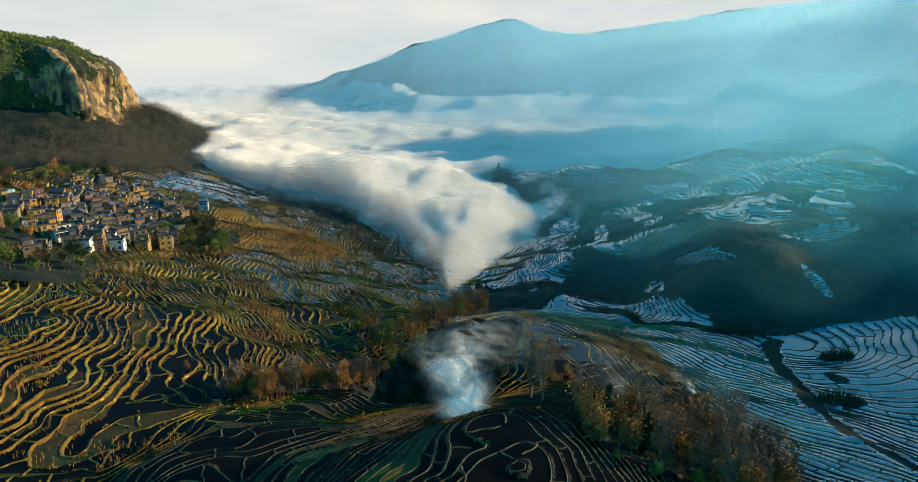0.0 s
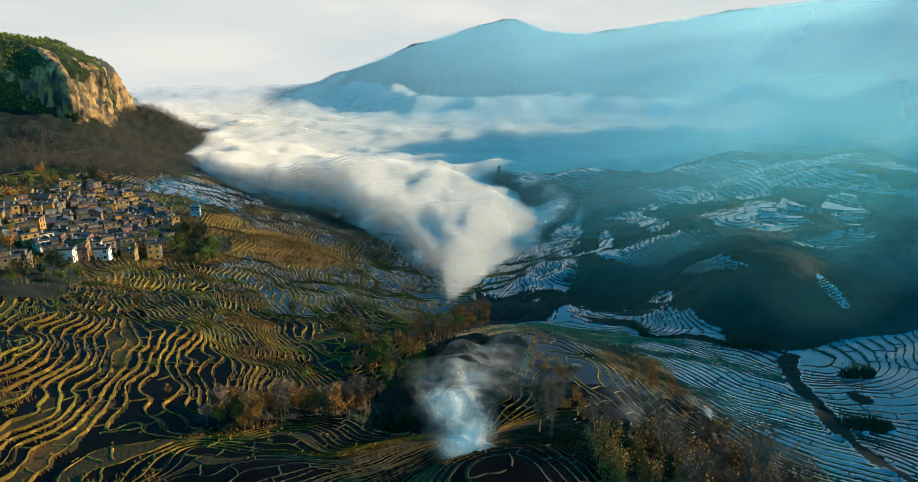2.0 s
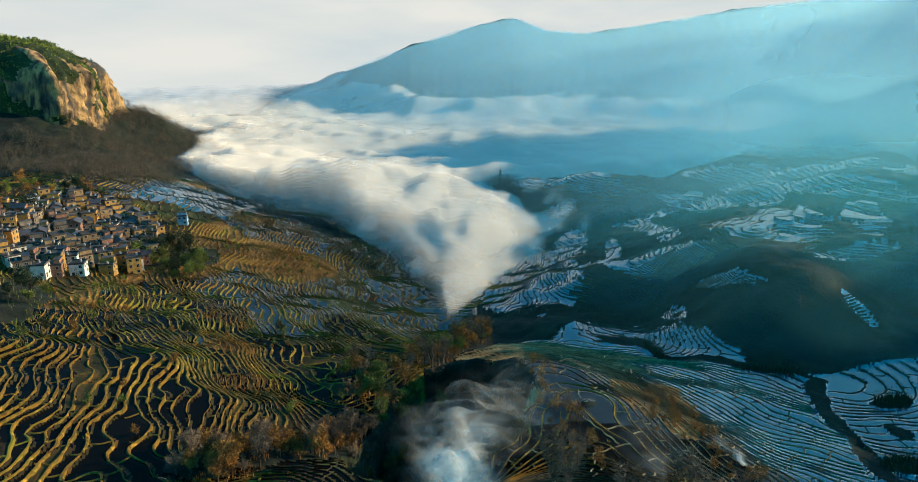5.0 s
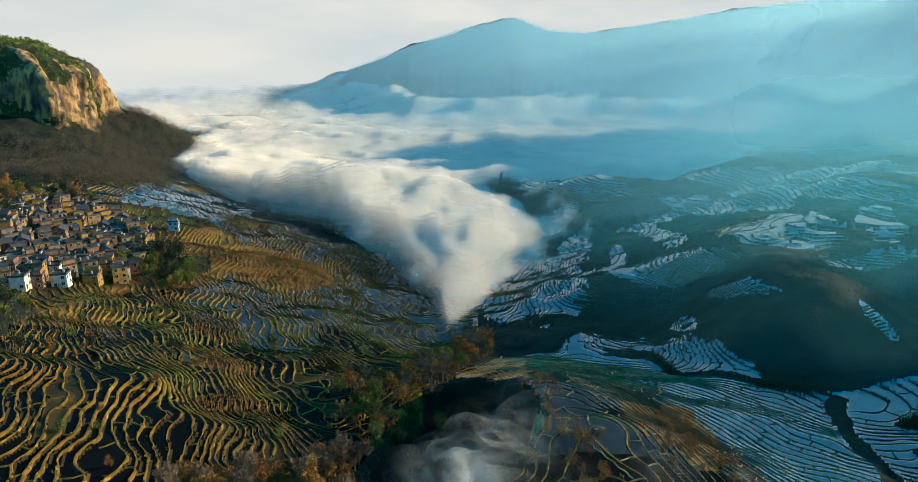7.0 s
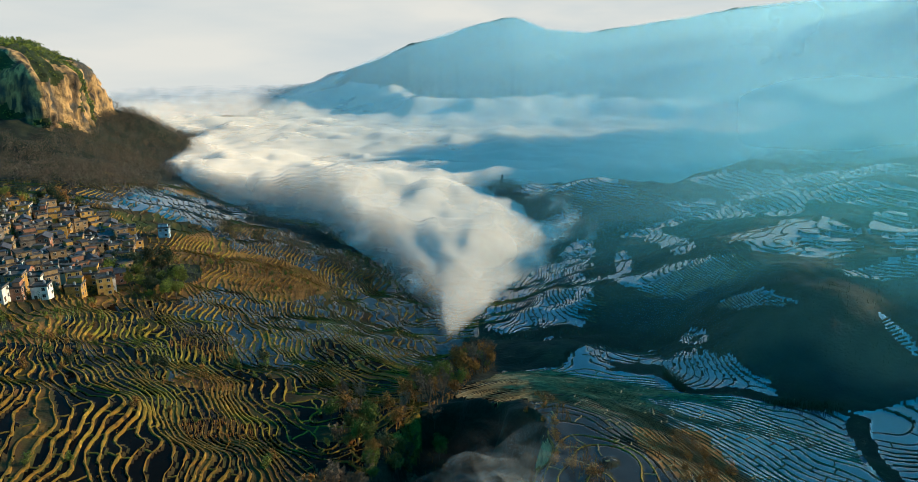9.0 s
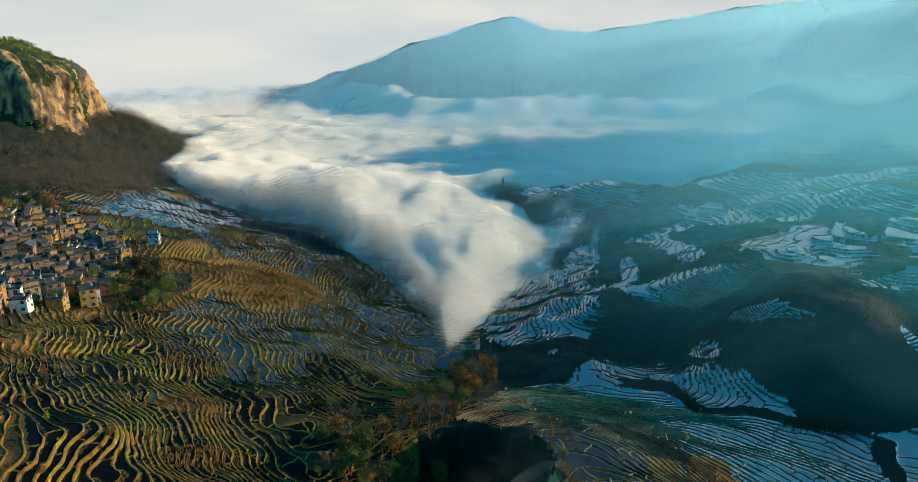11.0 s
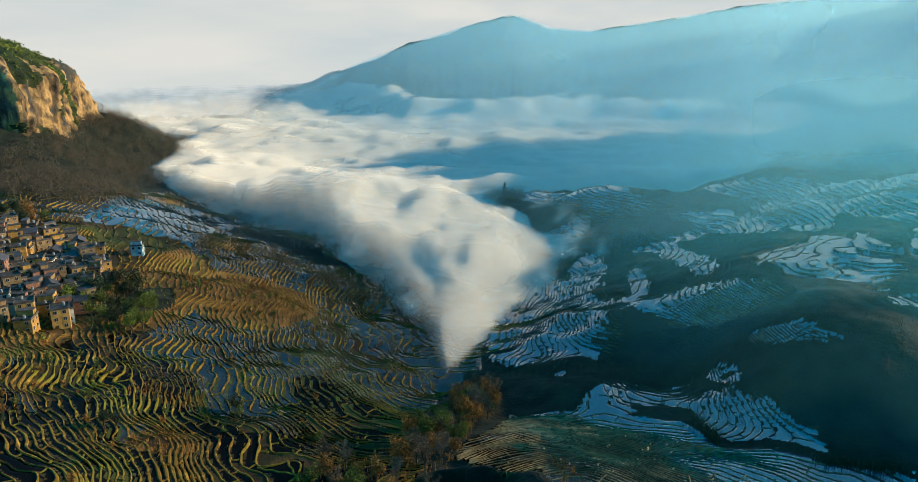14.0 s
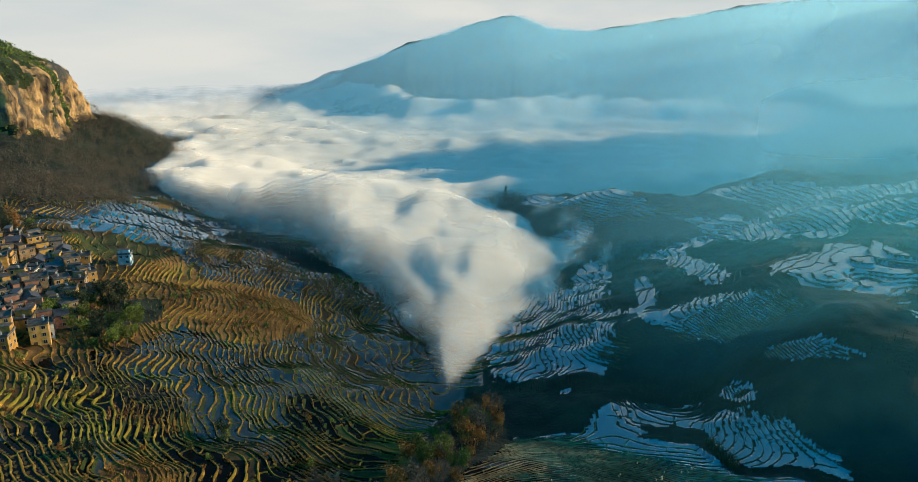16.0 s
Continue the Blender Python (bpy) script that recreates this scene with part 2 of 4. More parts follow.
def land(x, y):
    """Height of the ground without its terraces."""
    x, y = np.asarray(x, float), np.asarray(y, float)
    h = 60 - 0.075 * (np.clip(y, -200, 5000) - 130)
    for r in range(7):
        for c in range(7):
            h = h + SWELLS[r, c] * np.exp(-((x - (c * 100 - 300)) ** 2 + (y - (130 + r * 100)) ** 2) / 8670)
    for hx, hy, size, rise in HILLS + FOLDS:
        h = h + rise * np.exp(-((x - hx) ** 2 + (y - hy) ** 2) / (2 * size * size))
    # the steep-sided hollow behind the smoking field
    h = h - 17 * zone(x, y, 0, 232, 25, 44, -8, 0.22)
    # the rising ground at the far left, and the apron of the bluff
    h = h + 45 * step01((-x - 300) / 260) * step01((1250 - y) / 500) * step01((y - 150) / 200)
    d = np.hypot(np.maximum(0, x + 420), np.maximum(0, np.abs(y - 870) - 90))
    h = h + 42 * np.exp(-(d / 85) ** 2)
    d = np.hypot(np.maximum(0, np.abs(x + 415) - 25), np.maximum(0, np.abs(y - 1060) - 60))
    h = h + 22 * np.exp(-(d / 45) ** 2)
    # the long mountain ahead, and an unseen ridge added on the right for shade
    rho = np.hypot(x, y)
    turn = np.where(y > 50, x / np.maximum(y, 50), 9.0)
    top = 160 + np.interp(turn, RIDGE_TURN, RIDGE_RISE) * 2700 + 7 * fbm(turn * 2700, 0 * turn, 120, 4, 3)
    grow = np.clip((rho - 1050) / 1650, 0, 1)
    spur = 34 * fbm(x, y, 420, 5, 9) * grow * (1 - grow) * 3
    over = np.clip((rho - 2700) / 900, 0, 1)
    m = -60 + (top + 60) * grow ** 1.15 * (1 - 0.7 * step01(over)) + spur - 0.15 * np.maximum(rho - 2720, 0)
    inside = step01((turn + 0.36) / 0.1) * step01((1.6 - turn) / 0.3) * (y > 60)
    h = np.where((grow > 0) & (inside > 0), np.maximum(h, h + (m - h) * inside * step01(grow * 8)), h)
    crest = np.interp(y, SHADE_RIDGE_Y, SHADE_RIDGE_TOP) * (1 + 0.03 * vnoise(x, y, 160, 4))
    h = h + (crest - h) * np.exp(-((x - 1000) / 140) ** 2) * step01((1480 - y) / 260) * step01((y + 400) / 300)
    return h


# Crest profile of the unseen added ridge, set by where its shade should fall.
SHADE_RIDGE_Y = (0, 200, 375, 458, 608, 758, 900, 990, 1145, 1320, 1500)
SHADE_RIDGE_TOP = (350, 338, 316, 288, 264, 252, 266, 288, 312, 324, 320)


def zone(x, y, cx, cy, rx, ry, turn=0.0, edge=0.35):
    """A soft oval patch of the plan: 1 inside, 0 outside, with an uneven rim."""
    c, s = math.cos(radians(turn)), math.sin(radians(turn))
    u, v = ((x - cx) * c + (y - cy) * s) / rx, ((y - cy) * c - (x - cx) * s) / ry
    d = np.hypot(u, v) + 0.22 * fbm(x, y, 0.8 * min(rx, ry) + 6, 3, 2)
    return step01((1 + edge / 2 - d) / edge)


# cx, cy, half length, half width, turn
WOODS = [(0, 236, 50, 27, 82), (-50, 208, 26, 9, 30), (6, 350, 16, 48, -12), (58, 147, 26, 14, 35),        # round the hollow, and the near wood
         (62, 392, 56, 9, -8), (40, 373, 20, 8, -8),   # shaded slopes
         (163, 270, 9, 6, 20), (147, 243, 4, 5, 0), (133, 216, 10, 7, 20), (52, 716, 12, 9, 0),
         (-420, 700, 110, 50, -38), (-400, 840, 130, 200, 0), (-420, 1060, 60, 130, 0), (-550, 600, 180, 250, 0),
         (-135, 615, 62, 22, -40), (-70, 566, 40, 8, 5), (-150, 415, 30, 11, 70), (-172, 290, 20, 32, 0), (-235, 330, 40, 50, 0)]
DRY = [(-27, 142, 9, 3, 20), (58, 236, 8, 14, 0), (-86, 294, 9, 8, 0), (-102, 462, 30, 42, 10), (70, 238, 8, 28, -8), (-205, 425, 75, 115, 14)]


def patches(x, y, rows):
    m = np.zeros_like(x)
    for row in rows:
        m = np.maximum(m, zone(x, y, *row))
    return m


# flooded fields on the dark slope beyond the stream
PADDIES = [(103, 693, 62, 16, -53), (261, 591, 90, 11, -54), (242, 560, 46, 12, -73), (266, 495, 40, 13, -65), (200, 557, 38, 14, 121), (194, 444, 29, 22, 51), (245, 441, 22, 8, 67),
           (210, 390, 28, 5, 13), (94, 634, 16, 9, 33), (90, 534, 36, 9, 80), (52, 463, 66, 32, 90), (116, 432, 28, 12, -43), (142, 515, 46, 6, -92), (138, 370, 13, 4, -55)]
PADDIES += [(186, 336, 9, 2.5, -81), (74, 362, 25, 10, 32), (104, 337, 28, 12, 115), (109, 490, 20, 3.5, 81), (156, 562, 20, 6, 15), (113, 374, 9, 2.5, -78), (196, 595, 8, 6, 38)]
STREAM = [(72, 352), (91, 350), (90, 334), (95, 317), (109, 315), (123, 305), (139, 300), (147, 293), (139, 280), (131, 256), (130, 239), (120, 206), (119, 185), (127, 160)]


def off_stream(x, y):
    """Distance from the overgrown stream bed."""
    d = np.full(np.shape(x), 1e9)
    for (ax, ay), (bx, by) in zip(STREAM, STREAM[1:]):
        t = np.clip(((x - ax) * (bx - ax) + (y - ay) * (by - ay)) / ((bx - ax) ** 2 + (by - ay) ** 2), 0, 1)
        d = np.minimum(d, np.hypot(x - ax - t * (bx - ax), y - ay - t * (by - ay)))
    return d + 1.6 * vnoise(x, y, 9, 63)


def flooded(x, y):
    """How surely a field on the dark slope holds water, with wide ragged rims."""
    m = np.zeros_like(x)
    for cx, cy, rx, ry, turn in PADDIES:
        more = 1.3 if cy > 420 and cx > 95 else 1.08
        m = np.maximum(m, zone(x, y, cx, cy, more * rx + 1, more * ry + 1, turn, 0.7))
    return m


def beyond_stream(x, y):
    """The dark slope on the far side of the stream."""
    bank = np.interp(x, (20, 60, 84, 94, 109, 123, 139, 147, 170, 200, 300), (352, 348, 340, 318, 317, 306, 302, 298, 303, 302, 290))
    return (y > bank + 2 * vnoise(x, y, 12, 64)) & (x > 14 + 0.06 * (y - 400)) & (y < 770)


LAKE = [(-208, 590, 34, 95, 10), (-150, 680, 50, 40, 0)]
RISE = 0.75         # height of one terrace


def swell(x, y):
    rough = 1 - 0.6 * step01((x - 8) / 14) * step01((360 - y) / 30)
    return land(x, y) + rough * (1.9 * fbm(x, y, 36, 3, 11) + 0.95 * vnoise(x, y, 13, 15) + 0.2 * vnoise(x, y, 5, 16))


def terraced(x, y):
    """Where the ground is cut into terraces."""
    woods = np.maximum(patches(x, y, WOODS), off_stream(x, y) < 3.2)
    woods = np.maximum(woods, beyond_stream(x, y) & (flooded(x, y) < 0.1))
    far = step01((y - 101) / 4) * step01((830 - y) / 90) * step01((0.9 * y + 60 - np.abs(x)) / 60)
    return (1 - woods) * far


def fan(rows, cols):
    w = 60 + np.maximum(rows, 120) + np.maximum(0, 120 - rows)
    return cols[None, :] * w[:, None], np.repeat(rows[:, None], len(cols), 1)


def grid_mesh(name, x, y, z, mats, index=None, smooth=True):
    r, c = x.shape
    me = bpy.data.meshes.new(name)
    me.vertices.add(r * c)
    me.vertices.foreach_set("co", np.stack([x, y, z], -1).astype(np.float32).ravel())
    a = (np.arange(r - 1)[:, None] * c + np.arange(c - 1)[None, :]).ravel()
    quads = np.stack([a, a + 1, a + c + 1, a + c], 1).astype(np.int32)
    me.loops.add(quads.size)
    me.polygons.add(len(quads))
    me.loops.foreach_set("vertex_index", quads.ravel())
    me.polygons.foreach_set("loop_start", (np.arange(len(quads)) * 4).astype(np.int32))
    for m in mats:
        me.materials.append(m)
    if index is not None:
        me.polygons.foreach_set("material_index", index.ravel().astype(np.int32))
    me.polygons.foreach_set("use_smooth", np.full(len(quads), smooth))
    me.update(calc_edges=True)
    return me


def grow_steps(start, stop, first, rate, most):
    out, d = [start], first
    while out[-1] < stop:
        out.append(out[-1] + d)
        d = min(d * rate, most)
    return np.array(out)


rows_y = np.concatenate([np.arange(-400, 100, 20.0), np.arange(100, 330, 0.9), grow_steps(330, 800, 0.9, 1.0035, 2.2), grow_steps(803, 4700, 3, 1.06, 70)])
inner = np.linspace(-0.68, 0.68, 520)
outer = 0.68 * 1.09 ** np.arange(1, 27)
cols_u = np.concatenate([-outer[::-1], inner, outer])
GX, GY = fan(rows_y, cols_u)
Q = swell(GX, GY)
TER = terraced(GX, GY)
gy_, gx_ = np.gradient(Q)
dx_ = np.gradient(GX, axis=1)
dy_ = np.gradient(GY, axis=0)
slope = np.hypot(gx_ / dx_, gy_ / dy_)
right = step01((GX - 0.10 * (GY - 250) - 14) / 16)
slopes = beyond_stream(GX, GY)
LAKES = patches(GX, GY, LAKE)
coarse = (slopes & (GY > 430) & (GX > 95)) | (LAKES > 0.5)
STEP = np.where(coarse, RISE * 2, RISE)
pool = slopes | ((right > 0.5) & (GX > 8) & (GY < 360))
level = np.floor(Q / STEP)
frac = Q / STEP - level
lip = np.clip(np.where((LAKES > 0.5) | pool, 0.3, 0.7) * slope / STEP, 0.05, 0.9)
flat = STEP * (level + step01((frac - 1 + lip) / lip))
GZ = np.where(TER > 0.5, flat, Q + 1.2 * fbm(GX, GY, 14, 3, 21) * (GY < 1200))
dry = patches(GX, GY, DRY)
field = vnoise(level * STEP / RISE * 37.1 + GX / 60, GY, 45, 6)
field = np.where((LAKES > 0.5) | pool, 1, field)
field = np.where(slopes, np.where(flooded(GX, GY) + 0.42 * vnoise(level * 31.7 + GX / 30, GY, 24, 73) > 0.5, 1, -1), field)
wet = (TER > 0.5) & (frac < 1 - lip) & (dry < 0.5) & (field > -0.45)
cell = lambda v: v[:-1, :-1]
muddy = wet & ~slopes & ((right < 0.5) | ((GY < 212) & (GX < 78))) & (GY + 0.25 * GX + 70 * fbm(level * 5.3 + GX / 50, GY, 40, 2, 75) < 318)
slate = wet & ~slopes & ((right < 0.5) | ((GX + 9 * fbm(GX, GY, 40, 3, 77) < np.interp(GY, (190, 215, 250, 312, 345, 360), (98, 86, 70, 70, 54, 42))) & (GY < 350))) & ~muddy & (LAKES < 0.5)
index = np.where(cell(wet), 0, 1)
index = np.where(cell(muddy), 4, index)
index = np.where(cell(slate), 5, index)
# right-hand risers and dry ground take the near-black floor instead of soil
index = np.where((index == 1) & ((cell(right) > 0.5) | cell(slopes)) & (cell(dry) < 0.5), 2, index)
index = np.where((index == 1) & (cell(dry) > 0.5) & (cell(GX) > -165), 6, index)
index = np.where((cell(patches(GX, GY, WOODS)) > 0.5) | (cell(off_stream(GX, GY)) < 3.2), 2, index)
rho_ = np.hypot(cell(GX), cell(GY))
index = np.where(((rho_ > 1000) & (cell(GX) > -300)) | (cell(GX) > 600), 3, index)
ground = new("ground", grid_mesh("ground", GX, GY, GZ, [water, soil, dark_floor, mountain_mat, mud, slate_water, dry_field], index))
tagged(ground, "valley floor of flooded rice terraces, scrub and wooded slopes", "ground", kind="structure")


# ---- bunds along the terrace lips ----
def contours(x, y, q, mask):
    """Runs of points along the lines where q crosses whole numbers, the higher ground on the left-hand side."""
    runs = []
    a, b, c, d = q[:-1, :-1], q[:-1, 1:], q[1:, 1:], q[1:, :-1]
    lo, hi = np.minimum(np.minimum(a, b), np.minimum(c, d)), np.maximum(np.maximum(a, b), np.maximum(c, d))
    ok = mask[:-1, :-1] & mask[1:, 1:]
    for k in range(int(np.floor(q[mask].min())) + 1, int(q[mask].max()) + 1):
        rr, cc = np.nonzero(ok & (lo < k) & (hi >= k))
        if len(rr) == 0:
            continue
        follow = {}
        for i, j in zip(rr.tolist(), cc.tolist()):
            ring = ((i, j), (i, j + 1), (i + 1, j + 1), (i + 1, j))
            high = [q[v] >= k for v in ring]
            leave, enter = [], []
            for n in range(4):
                p, s = ring[n], ring[(n + 1) % 4]
                if high[n] and not high[(n + 1) % 4]:
                    leave.append((min(p, s), max(p, s)))
                elif high[(n + 1) % 4] and not high[n]:
                    enter.append((min(p, s), max(p, s)))
            for s, e in zip(leave, enter):
                follow[s] = e
        ends = set(follow.values())
        starts = [s for s in follow if s not in ends]
        seen = set()
        for s in starts + list(follow):
            if s in seen:
                continue
            run = []
            while s is not None and s not in seen:
                seen.add(s)
                (p, r) = s
                t = (k - q[p]) / (q[r] - q[p] + 1e-9)
                run.append((x[p] + t * (x[r] - x[p]), y[p] + t * (y[r] - y[p])))
                s = follow.get(s)
            if len(run) > 3:
                runs.append((k, np.array(run)))
    return runs


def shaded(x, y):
    """The right-hand slopes and the near knoll: thin, bare bunds with shade or sun in their colour."""
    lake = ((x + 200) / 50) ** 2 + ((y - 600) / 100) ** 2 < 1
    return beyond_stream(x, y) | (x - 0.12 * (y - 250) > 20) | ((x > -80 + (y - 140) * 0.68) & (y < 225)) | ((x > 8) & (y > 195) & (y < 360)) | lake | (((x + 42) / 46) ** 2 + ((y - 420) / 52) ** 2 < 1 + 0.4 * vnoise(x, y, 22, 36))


def bund_mesh(k, run):
    """One bund: a low earth bank with a rounded, uneven top along a terrace's lip."""
    near = run[0, 1] < 330
    keep = [0]
    for n in range(1, len(run)):
        if np.hypot(*(run[n] - run[keep[-1]])) > (1.1 if near else 1.8):
            keep.append(n)
    run = run[keep]
    if len(run) < 3:
        return None
    run = np.vstack([run[:1], (run[:-2] + 2 * run[1:-1] + run[2:]) / 4, run[-1:]])
    tan = np.gradient(run, axis=0)
    tan /= np.hypot(*tan.T)[:, None] + 1e-9
    up = np.stack([-tan[:, 1], tan[:, 0]], 1)
    run = run + up * ((0.4 * vnoise(*run.T, 2.6, 34) + 0.5 * vnoise(*run.T, 6, 35) + 0.5 * vnoise(*run.T, 13, 38)) * np.where(shaded(*run.T), 0.35, 1))[:, None]
    xx, yy = run.T
    wide = np.where(shaded(xx, yy), np.where(yy > 430, 0.26, 0.28), 0.44) * np.clip(1 + 0.6 * vnoise(xx, yy, 4, 31) + 0.75 * vnoise(xx, yy, 17, 32) + 0.5 * vnoise(xx, yy, 30, 37), 0.1, 2.3)
    thin = shaded(xx, yy)
    high = HALF * k + np.where(thin, 0.14, 0.22) + np.where(thin, 0.08, 0.16) * vnoise(xx, yy, 4, 33)
    low = HALF * (k - 2) - 0.15
    prof = [(-1.0, low + 0 * high), (-0.55, high - 0.15), (0.1, high), (0.55, HALF * k - 0.12 + 0 * high)]
    verts = [np.column_stack([run + up * (s * wide)[:, None], z]) for s, z in prof]
    v = np.concatenate(verts)
    n = len(run)
    faces = [(r * n + i, r * n + i + 1, (r + 1) * n + i + 1, (r + 1) * n + i) for r in range(3) for i in range(n - 1)]
    return v, faces


def mesh_of(name, v, faces, mat):
    me = bpy.data.meshes.new(name)
    me.from_pydata([tuple(p) for p in v], [], faces)
    me.materials.append(mat)
    return me


def cross_bund(k, p, way, length, wide):
    """A short bank across a terrace, from its lip to the foot of the next."""
    side = np.array([-way[1], way[0]])
    v, f = [], []
    steps = max(3, int(length / 1.2))
    for n in range(steps + 1):
        c = p + way * length * n / steps + side * 0.25 * math.sin(n * 1.7 + p[0])
        for s, z in ((-1, -0.12), (-0.35, 0.2), (0.35, 0.2), (1, -0.12)):
            v.append((*(c + side * s * wide), HALF * k + z))
        if n:
            a = 4 * (n - 1)
            f += [(a + q, a + q + 1, a + q + 5, a + q + 4) for q in range(3)]
    return np.array(v), f


HALF = RISE / 2
pick = (TER > 0.5)[::2, ::2]
broad = coarse[::2, ::2]
runs = [(2 * k, r) for k, r in contours(GX[::2, ::2], GY[::2, ::2], (Q / RISE)[::2, ::2], pick & ~broad)]
runs += [(4 * k, r) for k, r in contours(GX[::2, ::2], GY[::2, ::2], (Q / RISE / 2)[::2, ::2], pick & broad)]
bunds = [(k, b, bool(shaded(*r.mean(0))), r) for k, r in runs if (b := bund_mesh(k, r)) is not None]
cross_rng = random.Random(17)
for k, r in runs:
    n = 0
    while True:
        n += cross_rng.randint(6, 22)
        if n >= len(r) - 2:
            break
        tx, ty = r[n + 1] - r[n - 1]
        way = np.array([-ty, tx]) / (math.hypot(tx, ty) + 1e-9)
        q = swell(*(r[n] + way * 0.2)), swell(*(r[n] + way * 2.2))
        length = RISE / max((q[1] - q[0]) / 2, 0.02)
        if 2.0 < length < 22:
            shade = bool(shaded(*r[n]))
            bunds.append((k, cross_bund(k, r[n], way, length, 0.3 if shade else 0.5), shade, r[n:n + 2]))
bunds.sort(key=lambda b: -len(b[1][0]) / (60 + b[3][:, 1].mean()))
BANKS = (grass, shade_bund, knoll_bund)


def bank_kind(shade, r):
    """Grassy, bare and darkened for shade, or straw-coloured and lightened for the sunlit knoll."""
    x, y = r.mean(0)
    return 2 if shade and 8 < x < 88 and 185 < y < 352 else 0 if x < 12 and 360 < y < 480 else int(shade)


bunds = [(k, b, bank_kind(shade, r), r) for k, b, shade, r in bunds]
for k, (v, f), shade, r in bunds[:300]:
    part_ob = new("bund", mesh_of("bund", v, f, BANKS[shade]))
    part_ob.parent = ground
for shade, what in enumerate(("grassy earth bunds between rice terraces, yellowed", "thin earth bunds between flooded terraces, darkened for shade", "straw-coloured earth bunds on the terraced knoll, lightened for sun")):
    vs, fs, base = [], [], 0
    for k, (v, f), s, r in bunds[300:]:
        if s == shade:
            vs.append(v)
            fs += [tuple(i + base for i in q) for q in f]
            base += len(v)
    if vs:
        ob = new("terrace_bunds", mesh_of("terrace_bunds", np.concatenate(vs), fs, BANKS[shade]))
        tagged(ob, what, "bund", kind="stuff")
print("bunds", len(bunds), sum(len(b[1][0]) for b in bunds))


# ---- the rock bluff ----
def bluff_mesh():
    foot = np.array([(-1000, 640), (-560, 690), (-440, 730), (-402, 770), (-392, 830), (-402, 930), (-430, 990), (-520, 1060), (-1000, 1120)], float)
    seg = np.r_[0, np.cumsum(np.hypot(*np.diff(foot, axis=0).T))]
    s = np.linspace(0, seg[-1], 460)
    px, py = np.interp(s, seg, foot[:, 0]), np.interp(s, seg, foot[:, 1])
    for _ in range(10):
        px[1:-1], py[1:-1] = (px[:-2] + 2 * px[1:-1] + px[2:]) / 4, (py[:-2] + 2 * py[1:-1] + py[2:]) / 4
    tx, ty = np.gradient(px), np.gradient(py)
    n = np.hypot(tx, ty)
    ox, oy = ty / n, -tx / n
    v = np.linspace(0, 1, 120)
    steep = step01((s - seg[3] + 30) / 45) * step01((seg[7] - s) / 120)
    S, V = np.meshgrid(s, v)
    ST = np.interp(S, s, steep)
    crown = np.clip((V - 0.62) / 0.38, 0, 1)
    lean = 0.20 * step01((S - seg[3]) / 120)
    g = (0.05 + lean) * V + (1 - ST) * 0.35 * V + (0.95 - (1 - ST) * 0.35) * crown ** 1.5
    Z = 15 + 97 * np.clip(V / 0.62, 0, 1) ** (1 + 0.5 * (1 - ST)) + 46 * (1 - (1 - crown) ** 2)
    gully = 34 * (0.4 - np.abs(vnoise(S, Z * 0.10, 46, 41))) + 14 * (0.4 - np.abs(vnoise(S, Z * 0.2, 17, 42))) + 5 * vnoise(S, Z * 0.3, 7, 43) + 2.5 * vnoise(S, Z, 4, 44)
    off = gully * np.clip(ST + 0.25, 0, 1) * (1 - crown) * np.clip(V * 5, 0, 1)
    PX, PY = np.interp(S, s, px), np.interp(S, s, py)
    OX, OY = np.interp(S, s, ox), np.interp(S, s, oy)
    X, Y = PX + OX * off, PY + OY * off
    X, Y = X + (np.minimum(PX, -540) - X) * g, Y + (890 - Y) * g
    Z = Z + 3 * fbm(X, Y, 30, 3, 45) * np.clip(V * 3, 0, 1)
    green = (1 - ST) + crown * 3 + 1.0 * fbm(S, Z, 34, 3, 46) - 0.22 - gully * 0.012 + 0.4 * step01((0.25 - V) / 0.2)
    return grid_mesh("rock_bluff", X, Y, Z, [rock, scrub], cell((green > 0.3).astype(int)), True)


bluff = new("rock_bluff", bluff_mesh())
tagged(bluff, "steep tawny rock bluff topped with green scrub", "cliff", kind="structure")


# ---- valley fog ----
fog_mat = mist_material("valley_fog", (0.93, 0.89, 0.83), 0.03, 0.2, 1.45, 0.31, 0.26, lean=(0.5, 0.1, 0.8), billow=0.5)
# Haze tints: the blue-green of scattered skylight is put into the sheet colour.
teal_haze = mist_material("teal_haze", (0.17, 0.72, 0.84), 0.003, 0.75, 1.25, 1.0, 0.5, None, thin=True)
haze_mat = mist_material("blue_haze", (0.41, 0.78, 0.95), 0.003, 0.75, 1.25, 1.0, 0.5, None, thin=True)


def fog_sheet(name, x, y, z, density, mat):
    ob = new(name, grid_mesh(name, x, y, z, [mat]))
    att = ob.data.attributes.new("mist_depth", "FLOAT", "POINT")
    att.data.foreach_set("value", density.astype(np.float32).ravel())
    return ob


FOG_Y = (400, 424, 455, 505, 535, 577, 605, 655, 700, 730, 770, 840, 1200, 4700)
FOG_LEFT = (-3, -9, -14, -34, -50, -80, -96, -118, -165, -215, -275, -335, -420, -3600)
FOG_RIGHT = (5, 15, 27, 46, 74, 96, 100, 92, 74, 66, 190, 340, 560, 3300)
fy = np.concatenate([np.arange(393, 1000, 4.5), grow_steps(1005, 4700, 7, 1.05, 90)])
fu = np.linspace(-0.25, 1.25, 190)
